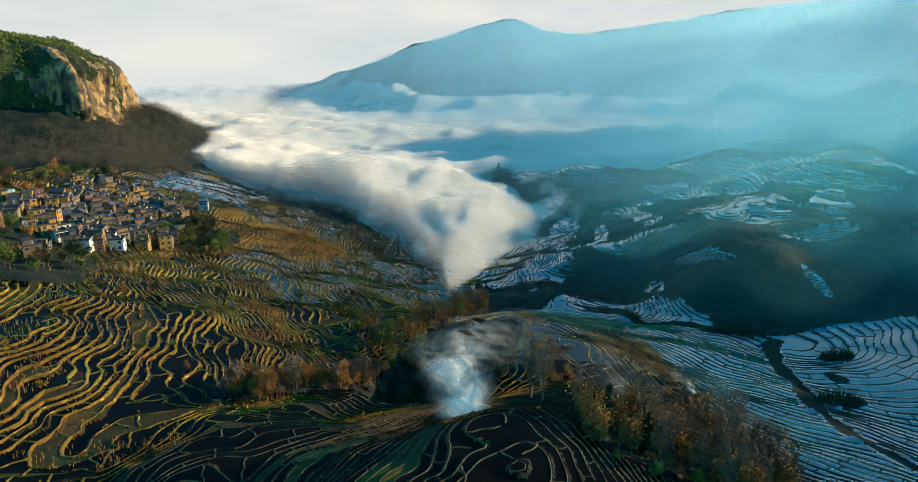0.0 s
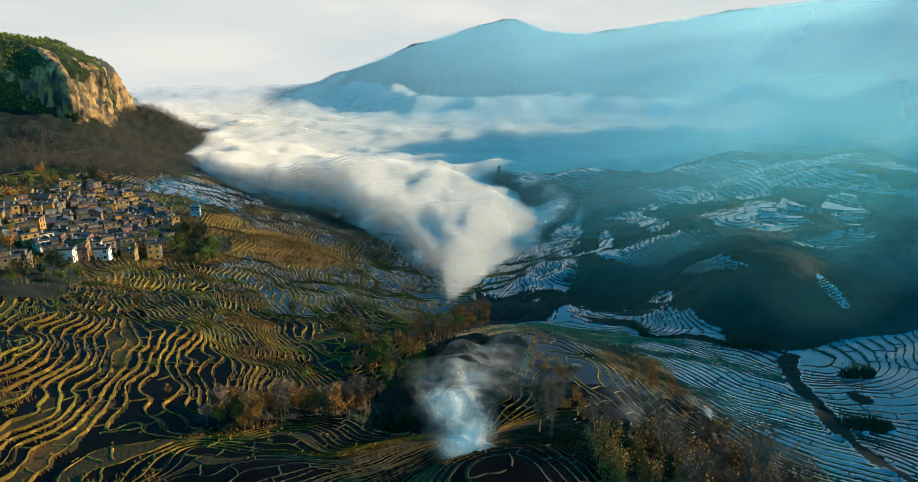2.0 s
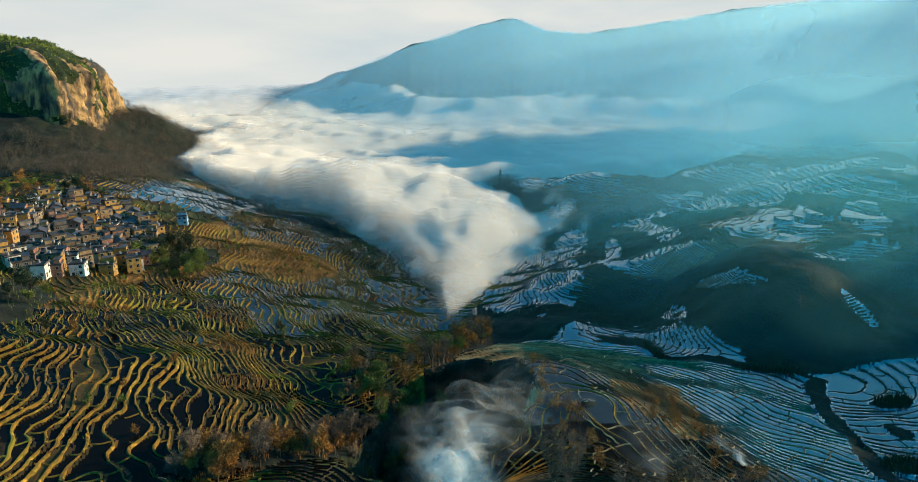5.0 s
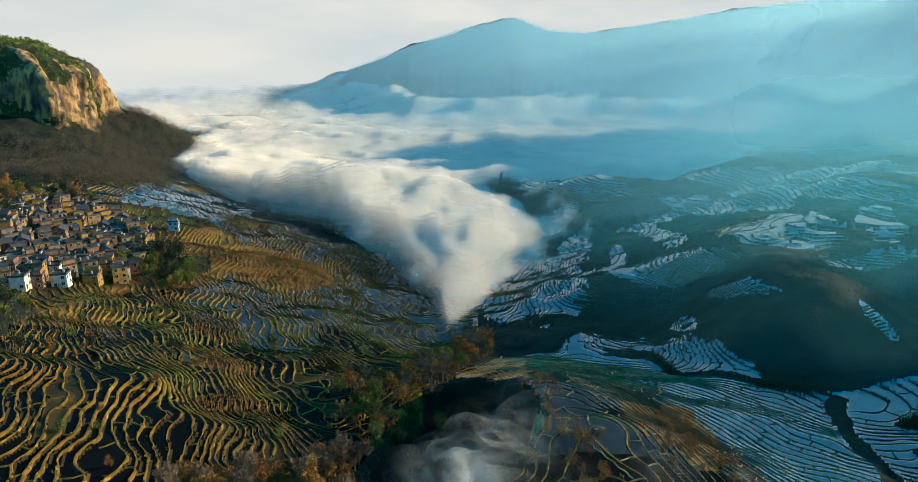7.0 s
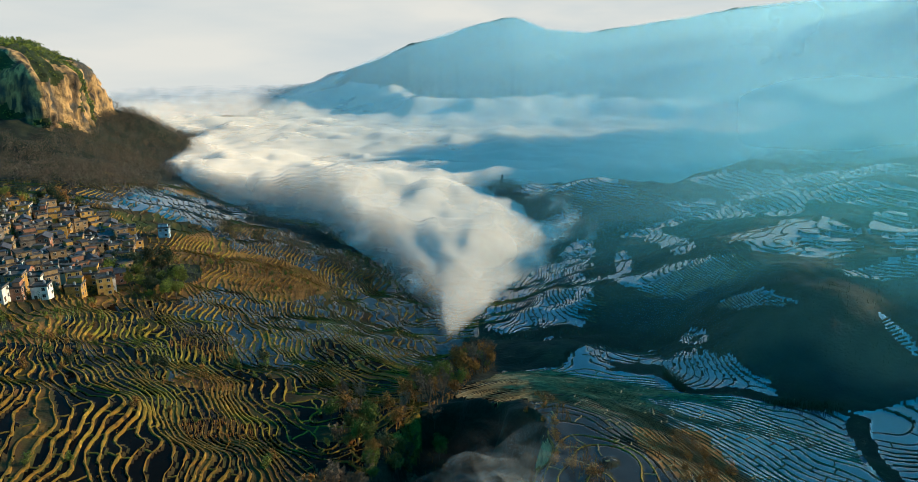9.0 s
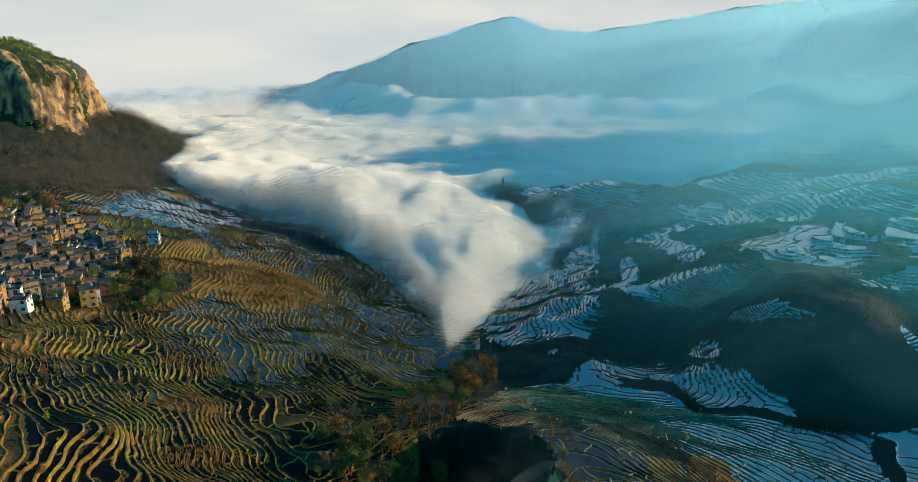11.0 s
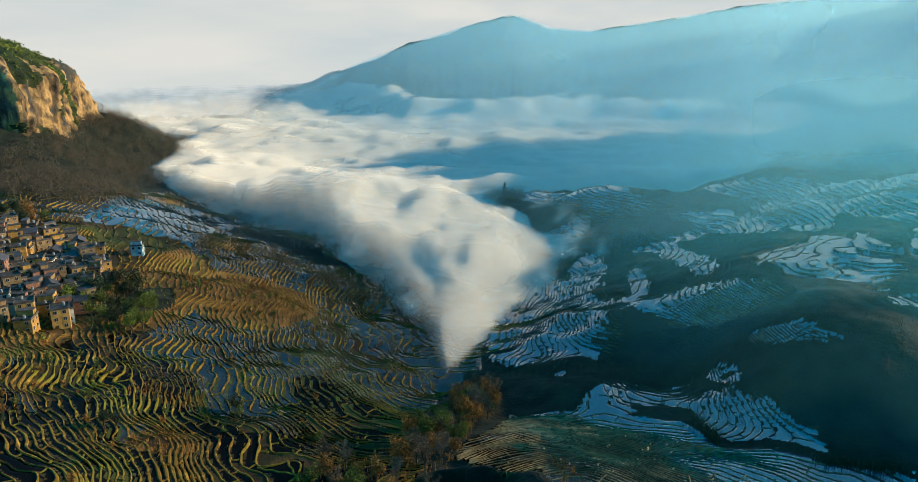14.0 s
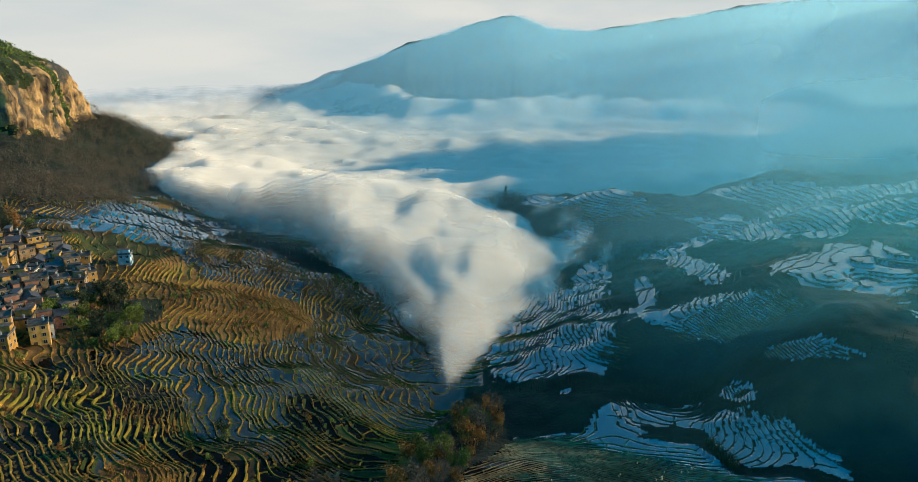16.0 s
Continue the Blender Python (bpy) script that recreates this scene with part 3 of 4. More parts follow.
FL, FR = np.interp(fy, FOG_Y, FOG_LEFT)[:, None], np.interp(fy, FOG_Y, FOG_RIGHT)[:, None]
FY = np.repeat(fy[:, None], len(fu), 1)
FX = FL - 15 + fu[None, :] * (FR - FL + 30)
soft = 8 + 0.17 * np.clip(FY - 400, 0, 150) + 0.08 * np.clip(FY - 535, 0, 1400)
DEP = (FR - FL) / 2 / soft * (1 - ((FX - (FL + FR) / 2) / ((FR - FL) / 2)) ** 2)
DEP = np.minimum(DEP, (FY - 396) / 24)
ABOVE_AZ = np.degrees(np.arctan2(FX, FY))
FARTHER = np.hypot(FX, FY)
for k in range(10):
    f = (k + 1) / 10
    puff = (np.abs(fbm(FX, FY, 75, 4, 50)) * 8 - 2) * np.clip((FY - 380) / 120, 0.3, 1) + fbm(FX, FY, 200, 2, 55) * 6 + fbm(FX, FY, 30, 3, 57) * 2.4 * step01((FY - 400) / 60)
    top = 30 - 0.040 * np.clip(FY - 700, 0, 1300) - 0.012 * np.clip(FY - 2000, 0, 4000)
    base = np.minimum(land(FX, FY), 14) - 3
    rise = (0.34 + 0.66 * step01((FY - 390) / 200)) * (0.05 + 0.95 * step01((FX - FL) / (0.55 * soft)) * step01((FR - FX) / (1.9 * soft)))
    FZ = base + (np.maximum(top - base, 8) * rise + puff * np.clip(DEP * 0.8, 0.05, 1)) * (0.2 + 0.8 * f)
    ragged = fbm(FX, FY, 48, 5, 60 + k // 2) + 0.35 * step01(1 - (FX - FL) / (2.5 * soft))
    dens = np.clip(0.5 * DEP - 0.2, -0.8, 0.9) + 0.1 + 0.38 * ragged * np.clip((FY - 395) / 160, 0.6, 1) - 0.3 * (1 - step01((FY - 400) / 120)) - 0.25 * f + 0.25 * step01((FY - 900) / 600) + 0.9 * step01((FX + 20) / 110) * step01((FY - 690) / 110)
    dens = dens - 0.9 * step01((FARTHER - 1350) / 500) * step01((-10 - ABOVE_AZ) / 5)
    dens = dens - 0.7 * (1 - step01((FZ - land(FX, FY) + 3) / 12)) * step01((FY - 850) / 150)
    dens = dens - 2 * step01((0.12 - np.minimum(fu + 0.25, 1.25 - fu)[None, :]) / 0.1)
    ob = fog_sheet("fog_bank", FX, FY, FZ, dens, fog_mat)
    tagged(ob, "cream-white bank of morning fog filling the valley", "fog", kind="stuff")

# ---- thin haze sheets over the shaded side, tinted blue and teal for scattered light ----
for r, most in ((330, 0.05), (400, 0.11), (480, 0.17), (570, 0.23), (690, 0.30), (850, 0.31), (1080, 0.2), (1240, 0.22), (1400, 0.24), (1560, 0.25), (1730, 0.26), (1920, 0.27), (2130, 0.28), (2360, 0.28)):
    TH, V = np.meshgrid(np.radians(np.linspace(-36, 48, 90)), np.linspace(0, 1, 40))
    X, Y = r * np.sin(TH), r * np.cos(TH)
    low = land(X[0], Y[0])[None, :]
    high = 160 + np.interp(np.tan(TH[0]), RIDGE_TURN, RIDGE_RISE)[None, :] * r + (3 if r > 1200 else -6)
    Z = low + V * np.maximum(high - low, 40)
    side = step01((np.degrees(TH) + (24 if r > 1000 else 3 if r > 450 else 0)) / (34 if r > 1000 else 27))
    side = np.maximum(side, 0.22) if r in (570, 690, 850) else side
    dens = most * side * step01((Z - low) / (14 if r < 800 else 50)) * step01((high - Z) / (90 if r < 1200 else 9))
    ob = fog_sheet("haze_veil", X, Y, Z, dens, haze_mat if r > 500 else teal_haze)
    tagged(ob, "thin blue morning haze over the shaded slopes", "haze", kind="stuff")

# ---- far sky behind the fog: a glowing wall ----
sky_glow_wall = bpy.data.materials.new("far_sky_glow")
sky_glow_wall.use_nodes = True
_n, _l = sky_glow_wall.node_tree.nodes, sky_glow_wall.node_tree.links
_n.clear()
_o, _e, _g, _t, _r = (_n.new(k) for k in ("ShaderNodeOutputMaterial", "ShaderNodeEmission", "ShaderNodeNewGeometry", "ShaderNodeTexNoise", "ShaderNodeValToRGB"))
_mp = _n.new("ShaderNodeMapping")
_mp.inputs["Scale"].default_value = (0.0010, 0.0010, 0.006)
_t.inputs["Scale"].default_value, _t.inputs["Detail"].default_value = 1.0, 5
_r.color_ramp.elements[0].position, _r.color_ramp.elements[1].position = 0.3, 0.7
_r.color_ramp.elements[0].color, _r.color_ramp.elements[1].color = (0.235, 0.265, 0.275, 1), (0.315, 0.315, 0.295, 1)
_l.new(_g.outputs["Position"], _mp.inputs["Vector"])
_l.new(_mp.outputs[0], _t.inputs["Vector"])
_l.new(_t.outputs["Fac"], _r.inputs["Fac"])
# The unseen upper wall glows blue, added for the water to reflect.
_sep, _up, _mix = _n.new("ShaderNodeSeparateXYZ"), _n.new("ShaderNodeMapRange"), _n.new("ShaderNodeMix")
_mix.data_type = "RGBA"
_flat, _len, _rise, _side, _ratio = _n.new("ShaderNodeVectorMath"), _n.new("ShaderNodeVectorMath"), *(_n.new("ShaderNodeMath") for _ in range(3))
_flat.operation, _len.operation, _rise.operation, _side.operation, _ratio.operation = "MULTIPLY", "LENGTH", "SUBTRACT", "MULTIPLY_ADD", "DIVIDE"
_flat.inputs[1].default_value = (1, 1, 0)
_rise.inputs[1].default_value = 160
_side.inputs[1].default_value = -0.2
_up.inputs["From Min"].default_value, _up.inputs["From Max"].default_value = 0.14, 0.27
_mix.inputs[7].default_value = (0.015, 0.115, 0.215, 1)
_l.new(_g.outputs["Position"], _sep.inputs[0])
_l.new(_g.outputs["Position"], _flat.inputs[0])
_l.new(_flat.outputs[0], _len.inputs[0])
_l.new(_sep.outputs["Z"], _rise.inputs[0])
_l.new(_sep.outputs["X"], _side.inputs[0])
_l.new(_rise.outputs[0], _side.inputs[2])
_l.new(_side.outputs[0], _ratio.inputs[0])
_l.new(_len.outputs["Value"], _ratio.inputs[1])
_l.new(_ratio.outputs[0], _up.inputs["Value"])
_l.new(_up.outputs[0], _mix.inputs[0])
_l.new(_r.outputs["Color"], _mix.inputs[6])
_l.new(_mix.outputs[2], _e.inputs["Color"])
_l.new(_e.outputs[0], _o.inputs["Surface"])
th = np.radians(np.linspace(-60, 40, 160))
TH, HZ = np.meshgrid(th, np.linspace(0, 1, 12))
HZ = -500 + HZ * 3900
FAR = np.interp(np.degrees(TH), (-60, -6, 14), (2850, 2850, 4300))
HZ = np.where(HZ > 0, HZ * FAR / 4300 + 160 * (1 - FAR / 4300), HZ)
tagged(new("backdrop", grid_mesh("backdrop", FAR * np.sin(TH), FAR * np.cos(TH), HZ, [sky_glow_wall])), "glowing wall of pale cream morning sky, blue in its unseen upper part", "sky", kind="structure")


# ---- things: helpers ----
rng = random.Random(11)


def ground_z(x, y):
    """Height of the built ground under a point, between its grid's corners."""
    r = int(np.clip(np.searchsorted(rows_y, y) - 1, 0, len(rows_y) - 2))
    w = 60 + max(rows_y[r], 120) + max(0, 120 - rows_y[r])
    c = int(np.clip(np.searchsorted(cols_u, x / w) - 1, 0, len(cols_u) - 2))
    return float(GZ[r:r + 2, c:c + 2].min())


def part(name, bm, mat, parent, label=""):
    me = bpy.data.meshes.new(name)
    bm.to_mesh(me)
    bm.free()
    me.materials.append(mat)
    ob = new(name, me)
    ob.parent = parent
    return tagged(ob, label)


def raw_part(name, verts, faces, mat, parent, label=""):
    ob = new(name, mesh_of(name, verts, faces, mat))
    ob.parent = parent
    return tagged(ob, label)


def box(bm, x0, y0, z0, x1, y1, z1):
    v = [bm.verts.new(p) for p in ((x0, y0, z0), (x1, y0, z0), (x1, y1, z0), (x0, y1, z0), (x0, y0, z1), (x1, y0, z1), (x1, y1, z1), (x0, y1, z1))]
    for f in ((3, 2, 1, 0), (4, 5, 6, 7), (0, 1, 5, 4), (1, 2, 6, 5), (2, 3, 7, 6), (3, 0, 4, 7)):
        bm.faces.new([v[i] for i in f])


# ---- trees ----
bark = material("bark", [(0.05, 0.035, 0.025), (0.12, 0.085, 0.055)], 2.0, 6, 0.95, vary=0.25)
leaf_green = material("leaf_green", [(0.035, 0.05, 0.008), (0.10, 0.125, 0.016), (0.21, 0.21, 0.03)], 0.5, 5, 0.8, vary=0.35)
leaf_brown = material("leaf_brown", [(0.09, 0.038, 0.009), (0.24, 0.105, 0.02), (0.40, 0.20, 0.045)], 0.5, 5, 0.85, vary=0.3)
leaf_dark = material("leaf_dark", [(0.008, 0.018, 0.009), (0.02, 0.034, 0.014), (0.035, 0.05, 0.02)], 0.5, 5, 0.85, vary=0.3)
twig_grey = material("twig_grey", [(0.06, 0.045, 0.036), (0.14, 0.10, 0.068), (0.22, 0.155, 0.095)], 0.5, 5, 0.95, vary=0.3)

twig_dark = material("twig_dark", [(0.03, 0.026, 0.021), (0.07, 0.056, 0.042), (0.12, 0.093, 0.064)], 0.5, 5, 0.95, vary=0.3)


def limb(verts, faces, a, b, r0, r1, sides=5):
    a, b = Vector(a), Vector(b)
    d = (b - a).normalized()
    s = d.orthogonal().normalized()
    t = d.cross(s)
    n = len(verts)
    for p, r in ((a, r0), (b, r1)):
        for k in range(sides):
            q = 2 * math.pi * k / sides
            verts.append(tuple(p + (s * math.cos(q) + t * math.sin(q)) * r))
    for k in range(sides):
        faces.append((n + k, n + (k + 1) % sides, n + sides + (k + 1) % sides, n + sides + k))


def leaf(verts, faces, p, size, r):
    d = Vector((r.uniform(-1, 1), r.uniform(-1, 1), r.uniform(-0.6, 1))).normalized()
    s = d.orthogonal().normalized() * size
    t = d.cross(s.normalized()) * size * r.uniform(0.5, 1.0)
    n = len(verts)
    p = Vector(p)
    for q in (p - s, p - t * 0.8, p + s, p + t):
        verts.append(tuple(q))
    faces.append((n, n + 1, n + 2, n + 3))


def twig(verts, faces, a, b, w, r):
    a, b = Vector(a), Vector(b)
    s = (b - a).orthogonal().normalized() * w
    n = len(verts)
    for q in (a - s, a + s, b):
        verts.append(tuple(q))
    faces.append((n, n + 1, n + 2))


def tree_parts(kind, height, seed):
    """Vertices and faces of a trunk with limbs, and of a crown of leaves or twigs."""
    r = random.Random(seed)
    tv, tf, cv, cf = [], [], [], []
    rad = height * 0.018 + 0.05
    if kind == "conifer":
        limb(tv, tf, (0, 0, -0.6), (0, 0, height), rad * 1.3, 0.03)
        for k in range(26):
            z = height * (0.12 + 0.86 * k / 26)
            reach = height * 0.17 * (1 - k / 26) ** 0.8 + 0.15
            for a in range(7):
                q = r.uniform(0, 6.28)
                e = reach * r.uniform(0.6, 1.1)
                tip = Vector((math.cos(q) * e, math.sin(q) * e, z - 0.25 * e))
                for f in (0.35, 0.7, 1.0):
                    leaf(cv, cf, Vector((0, 0, z)).lerp(tip, f) + Vector((r.uniform(-.2, .2), r.uniform(-.2, .2), r.uniform(-.2, .1))), 0.16 + 0.05 * height * 0.5, r)
        return tv, tf, cv, cf
    fork = height * (0.28 if kind != "bush" else 0.05)
    limb(tv, tf, (0, 0, -0.6), (0.1 * r.uniform(-1, 1), 0.1 * r.uniform(-1, 1), fork), rad * 1.3, rad)
    tips = []
    for k in range(7 if kind != "bush" else 6):
        q = k * 2.4 + r.uniform(-0.4, 0.4)
        out = height * r.uniform(0.12, 0.32) * (1.3 if kind == "bush" else 1)
        z0 = fork * r.uniform(0.8, 1.3)
        z1 = min(height * 0.97, fork + (height - fork) * r.uniform(0.35, 1.0))
        mid = Vector((math.cos(q) * out * 0.55, math.sin(q) * out * 0.55, (z0 + z1) * 0.52))
        end = Vector((math.cos(q) * out, math.sin(q) * out, z1))
        limb(tv, tf, (0, 0, min(z0, fork)), mid, rad * 0.7, rad * 0.45, 4)
        limb(tv, tf, mid, end, rad * 0.45, 0.03, 4)
        tips += [mid, end, mid.lerp(end, 0.5)]
    tips.append(Vector((0, 0, height * 0.9)))
    if kind == "bare":
        for p in tips:
            for _ in range(40):
                d = Vector((r.gauss(0, 1), r.gauss(0, 1), r.gauss(0.9, 0.7))).normalized()
                a = p + Vector((r.uniform(-.3, .3), r.uniform(-.3, .3), r.uniform(-.3, .3)))
                twig(cv, cf, a, a + d * height * r.uniform(0.06, 0.17), 0.045, r)
    else:
        per = 60 if kind == "leafy" else 40
        for p in tips:
            c = height * r.uniform(0.07, 0.14) * (1.25 if kind == "bush" else 1)
            for _ in range(per):
                d = Vector((r.gauss(0, 1), r.gauss(0, 1), r.gauss(0, 0.8)))
                leaf(cv, cf, p + d * c * 0.7, height * r.uniform(0.012, 0.028) + 0.05, r)
    return tv, tf, cv, cf


def tree(name, kind, height, seed, crown_mat, label, group):
    ob = new(name)
    tv, tf, cv, cf = tree_parts(kind, height, seed)
    raw_part("trunk", tv, tf, bark, ob)
    raw_part("crown", cv, cf, crown_mat, ob)
    return tagged(ob, label, "tree" if kind != "bush" else "shrub", group)


def keep_apart(rows, count, gap, test=None, seed=1):
    """Spots in soft ovals of the plan, no two closer than gap."""
    r = random.Random(seed)
    spots, tries = [], 0
    while len(spots) < count and tries < count * 60:
        tries += 1
        cx, cy, rx, ry, turn = r.choice(rows)
        u, v = r.uniform(-1, 1), r.uniform(-1, 1)
        if u * u + v * v > 1:
            continue
        c, s = math.cos(radians(turn)), math.sin(radians(turn))
        x, y = cx + u * rx * c - v * ry * s, cy + u * rx * s + v * ry * c
        if all((x - a) ** 2 + (y - b) ** 2 > gap * gap for a, b in spots) and (test is None or test(x, y)):
            spots.append((x, y))
    return spots


def plant(protos, spots, seed=2, low=0.75, high=1.25):
    r = random.Random(seed)
    used = set()
    for x, y in spots:
        p = r.choice(protos)
        m = pose(x, y, ground_z(x, y) + 0.1, 0, 0, r.uniform(0, 360)) @ Matrix.Scale(r.uniform(low, high), 4)
        if p.name not in used:
            used.add(p.name)
            p.matrix_basis = m
        else:
            q = copy_thing(p, m)
            q.matrix_basis = m
    for p in protos:
        if p.name not in used:
            for o in (*p.children_recursive, p):
                bpy.data.objects.remove(o)


brown = lambda g, h=9: [tree("tree", "leafy", h * f, 20 + i, leaf_brown, "rust-brown leafy tree with a rounded uneven crown", g) for i, f in enumerate((0.8, 1.0, 1.15))]
bare = lambda g, h=10: [tree("bare_tree", "bare", h * f, 40 + i, twig_grey, "leafless winter tree with fine grey-brown twigs", g) for i, f in enumerate((0.85, 1.0, 1.2))]
green = lambda g, h=9: [tree("tree", "leafy", h * f, 60 + i, leaf_green, "green broadleaf tree with an uneven crown", g) for i, f in enumerate((0.8, 1.0, 1.2))]
dark = lambda g, h=8: [tree("tree", "leafy", h * f, 80 + i, leaf_dark, "dark evergreen broadleaf tree on a shaded slope", g) for i, f in enumerate((0.8, 1.0, 1.2))]
shrub = lambda g, m, label, h=3: [tree("shrub", "bush", h * f, 90 + i, m, label, g) for i, f in enumerate((0.8, 1.2))]

# the wood beside the smoking field, with one tall dark conifer
spire = tree("conifer", "conifer", 15, 5, leaf_dark, "tall dark narrow conifer at the edge of the wood", "conifers")
spire.matrix_basis = pose(36, 144, 84 - 15)
for sx, sy, sh in ((50, 715, 1.0), (57, 708, 0.8), (44, 139, 0.7), (-112, 716, 0.8), (-107, 720, 0.9), (-117, 712, 0.7), (-56, 580, 0.8)):
    copy_thing(spire, pose(sx, sy, ground_z(sx, sy) - 0.2) @ Matrix.Scale(sh, 4)).matrix_basis = pose(sx, sy, ground_z(sx, sy) - 0.2) @ Matrix.Scale(sh, 4)
NEAR_WOOD = [(52, 152, 26, 14, 35), (62, 140, 20, 14, 40)]
plant(brown("near wood", 9) + bare("near wood", 12), keep_apart(NEAR_WOOD, 70, 2.2, seed=3))
plant(shrub("near wood", leaf_green, "low green shrub at the wood's edge"), keep_apart([(56, 146, 32, 20, 35)], 26, 2.5, seed=4))
plant(bare("bare trees on the knoll", 12), [(20, 158), (22.5, 155)], 5, 1.0, 1.1)

# round the hollow
plant(brown("hollow", 6.5) + bare("hollow", 7.5), keep_apart([(-46, 212, 27, 9, 25), (-46, 214, 26, 8, 25), (-30, 232, 16, 9, 60), (-60, 198, 12, 8, 20)], 84, 2.2, seed=6))
plant(brown("ridge", 8) + bare("ridge", 9) + green("ridge", 7), keep_apart([(-5, 315, 11, 55, -8), (12, 362, 8, 24, -8), (-25, 270, 12, 30, 20)], 84, 2.8, seed=7))
plant(dark("hollow", 7), keep_apart([(-10, 238, 16, 32, 0), (6, 210, 16, 20, 0)], 44, 4.0, seed=8))
plant(shrub("ridge", leaf_brown, "dry rust-brown shrub on the terrace edge"), keep_apart([(30, 225, 5, 40, 8), (66, 222, 8, 22, -15), (72, 200, 10, 24, -10)], 60, 1.8, seed=9))

plant(dark("field trees", 7), [(-125, 284), (-103, 296), (-101, 299), (-140, 268), (-75, 330)], 14, 0.7, 1.0)
# left side: hedges, clumps by the village, scrub
plant(green("village trees", 8) + dark("village trees", 9), keep_apart([(-143, 402, 14, 26, 10), (-165, 415, 10, 20, 0)], 46, 3.4, seed=11))
plant(green("village trees", 8) + brown("village trees", 8) + dark("village trees", 9), keep_apart([(-172, 292, 14, 26, 0), (-225, 320, 26, 40, 0), (-258, 430, 22, 60, 0), (-250, 500, 30, 20, 0)], 84, 4.6, seed=12))
plant(shrub("field shrubs", leaf_brown, "dry rust-brown shrub among the terraces") + shrub("field shrubs", leaf_green, "low green shrub among the terraces"),
      keep_apart([(-110, 455, 36, 24, 0), (-90, 300, 60, 90, 0), (-140, 330, 20, 40, 0)], 90, 4, seed=13))


# ---- the village ----
plaster = {
    "ochre": ("plaster_ochre", [(0.24, 0.13, 0.03), (0.40, 0.22, 0.055), (0.48, 0.28, 0.085)]),
    "tan": ("plaster_tan", [(0.13, 0.08, 0.04), (0.23, 0.15, 0.075), (0.32, 0.22, 0.12)]),
    "white": ("plaster_white", [(0.45, 0.43, 0.39), (0.62, 0.59, 0.53), (0.72, 0.70, 0.64)]),
    "brick": ("wall_brick", [(0.16, 0.075, 0.05), (0.26, 0.12, 0.075), (0.32, 0.17, 0.11)]),
    "grey": ("wall_grey", [(0.09, 0.075, 0.06), (0.16, 0.13, 0.105), (0.23, 0.19, 0.15)]),
    "blue": ("plaster_blue", [(0.12, 0.26, 0.38), (0.25, 0.42, 0.52), (0.55, 0.60, 0.62)]),
}
plaster = {k: material(n, c, 0.6, 8, 0.9, 0.02, 6, vary=0.2) for k, (n, c) in plaster.items()}
concrete = material("roof_concrete", [(0.03, 0.027, 0.026), (0.065, 0.058, 0.055), (0.12, 0.105, 0.095)], 0.7, 8, 0.9, 0.02, 5, vary=0.25)
tin = material("roof_tin", [(0.05, 0.05, 0.06), (0.10, 0.10, 0.115)], 0.8, 6, 0.55, 0.01, 8, metal=0.2, vary=0.3)
clay = material("roof_clay", [(0.10, 0.05, 0.035), (0.19, 0.10, 0.065)], 0.9, 6, 0.9, 0.03, 6, vary=0.2)
frame_mat = material("window_frame", [(0.25, 0.23, 0.20), (0.40, 0.38, 0.34)], 2, 4, 0.7)
glass_dark = material("window_glass", [(0.012, 0.014, 0.018), (0.03, 0.034, 0.04)], 1, 3, 0.12, spec=0.6)
door_mat = material("door_wood", [(0.05, 0.028, 0.016), (0.11, 0.06, 0.03)], 2, 5, 0.8)
tank_mat = material("water_tank", [(0.35, 0.37, 0.40), (0.5, 0.52, 0.55)], 1, 3, 0.35, metal=0.7)


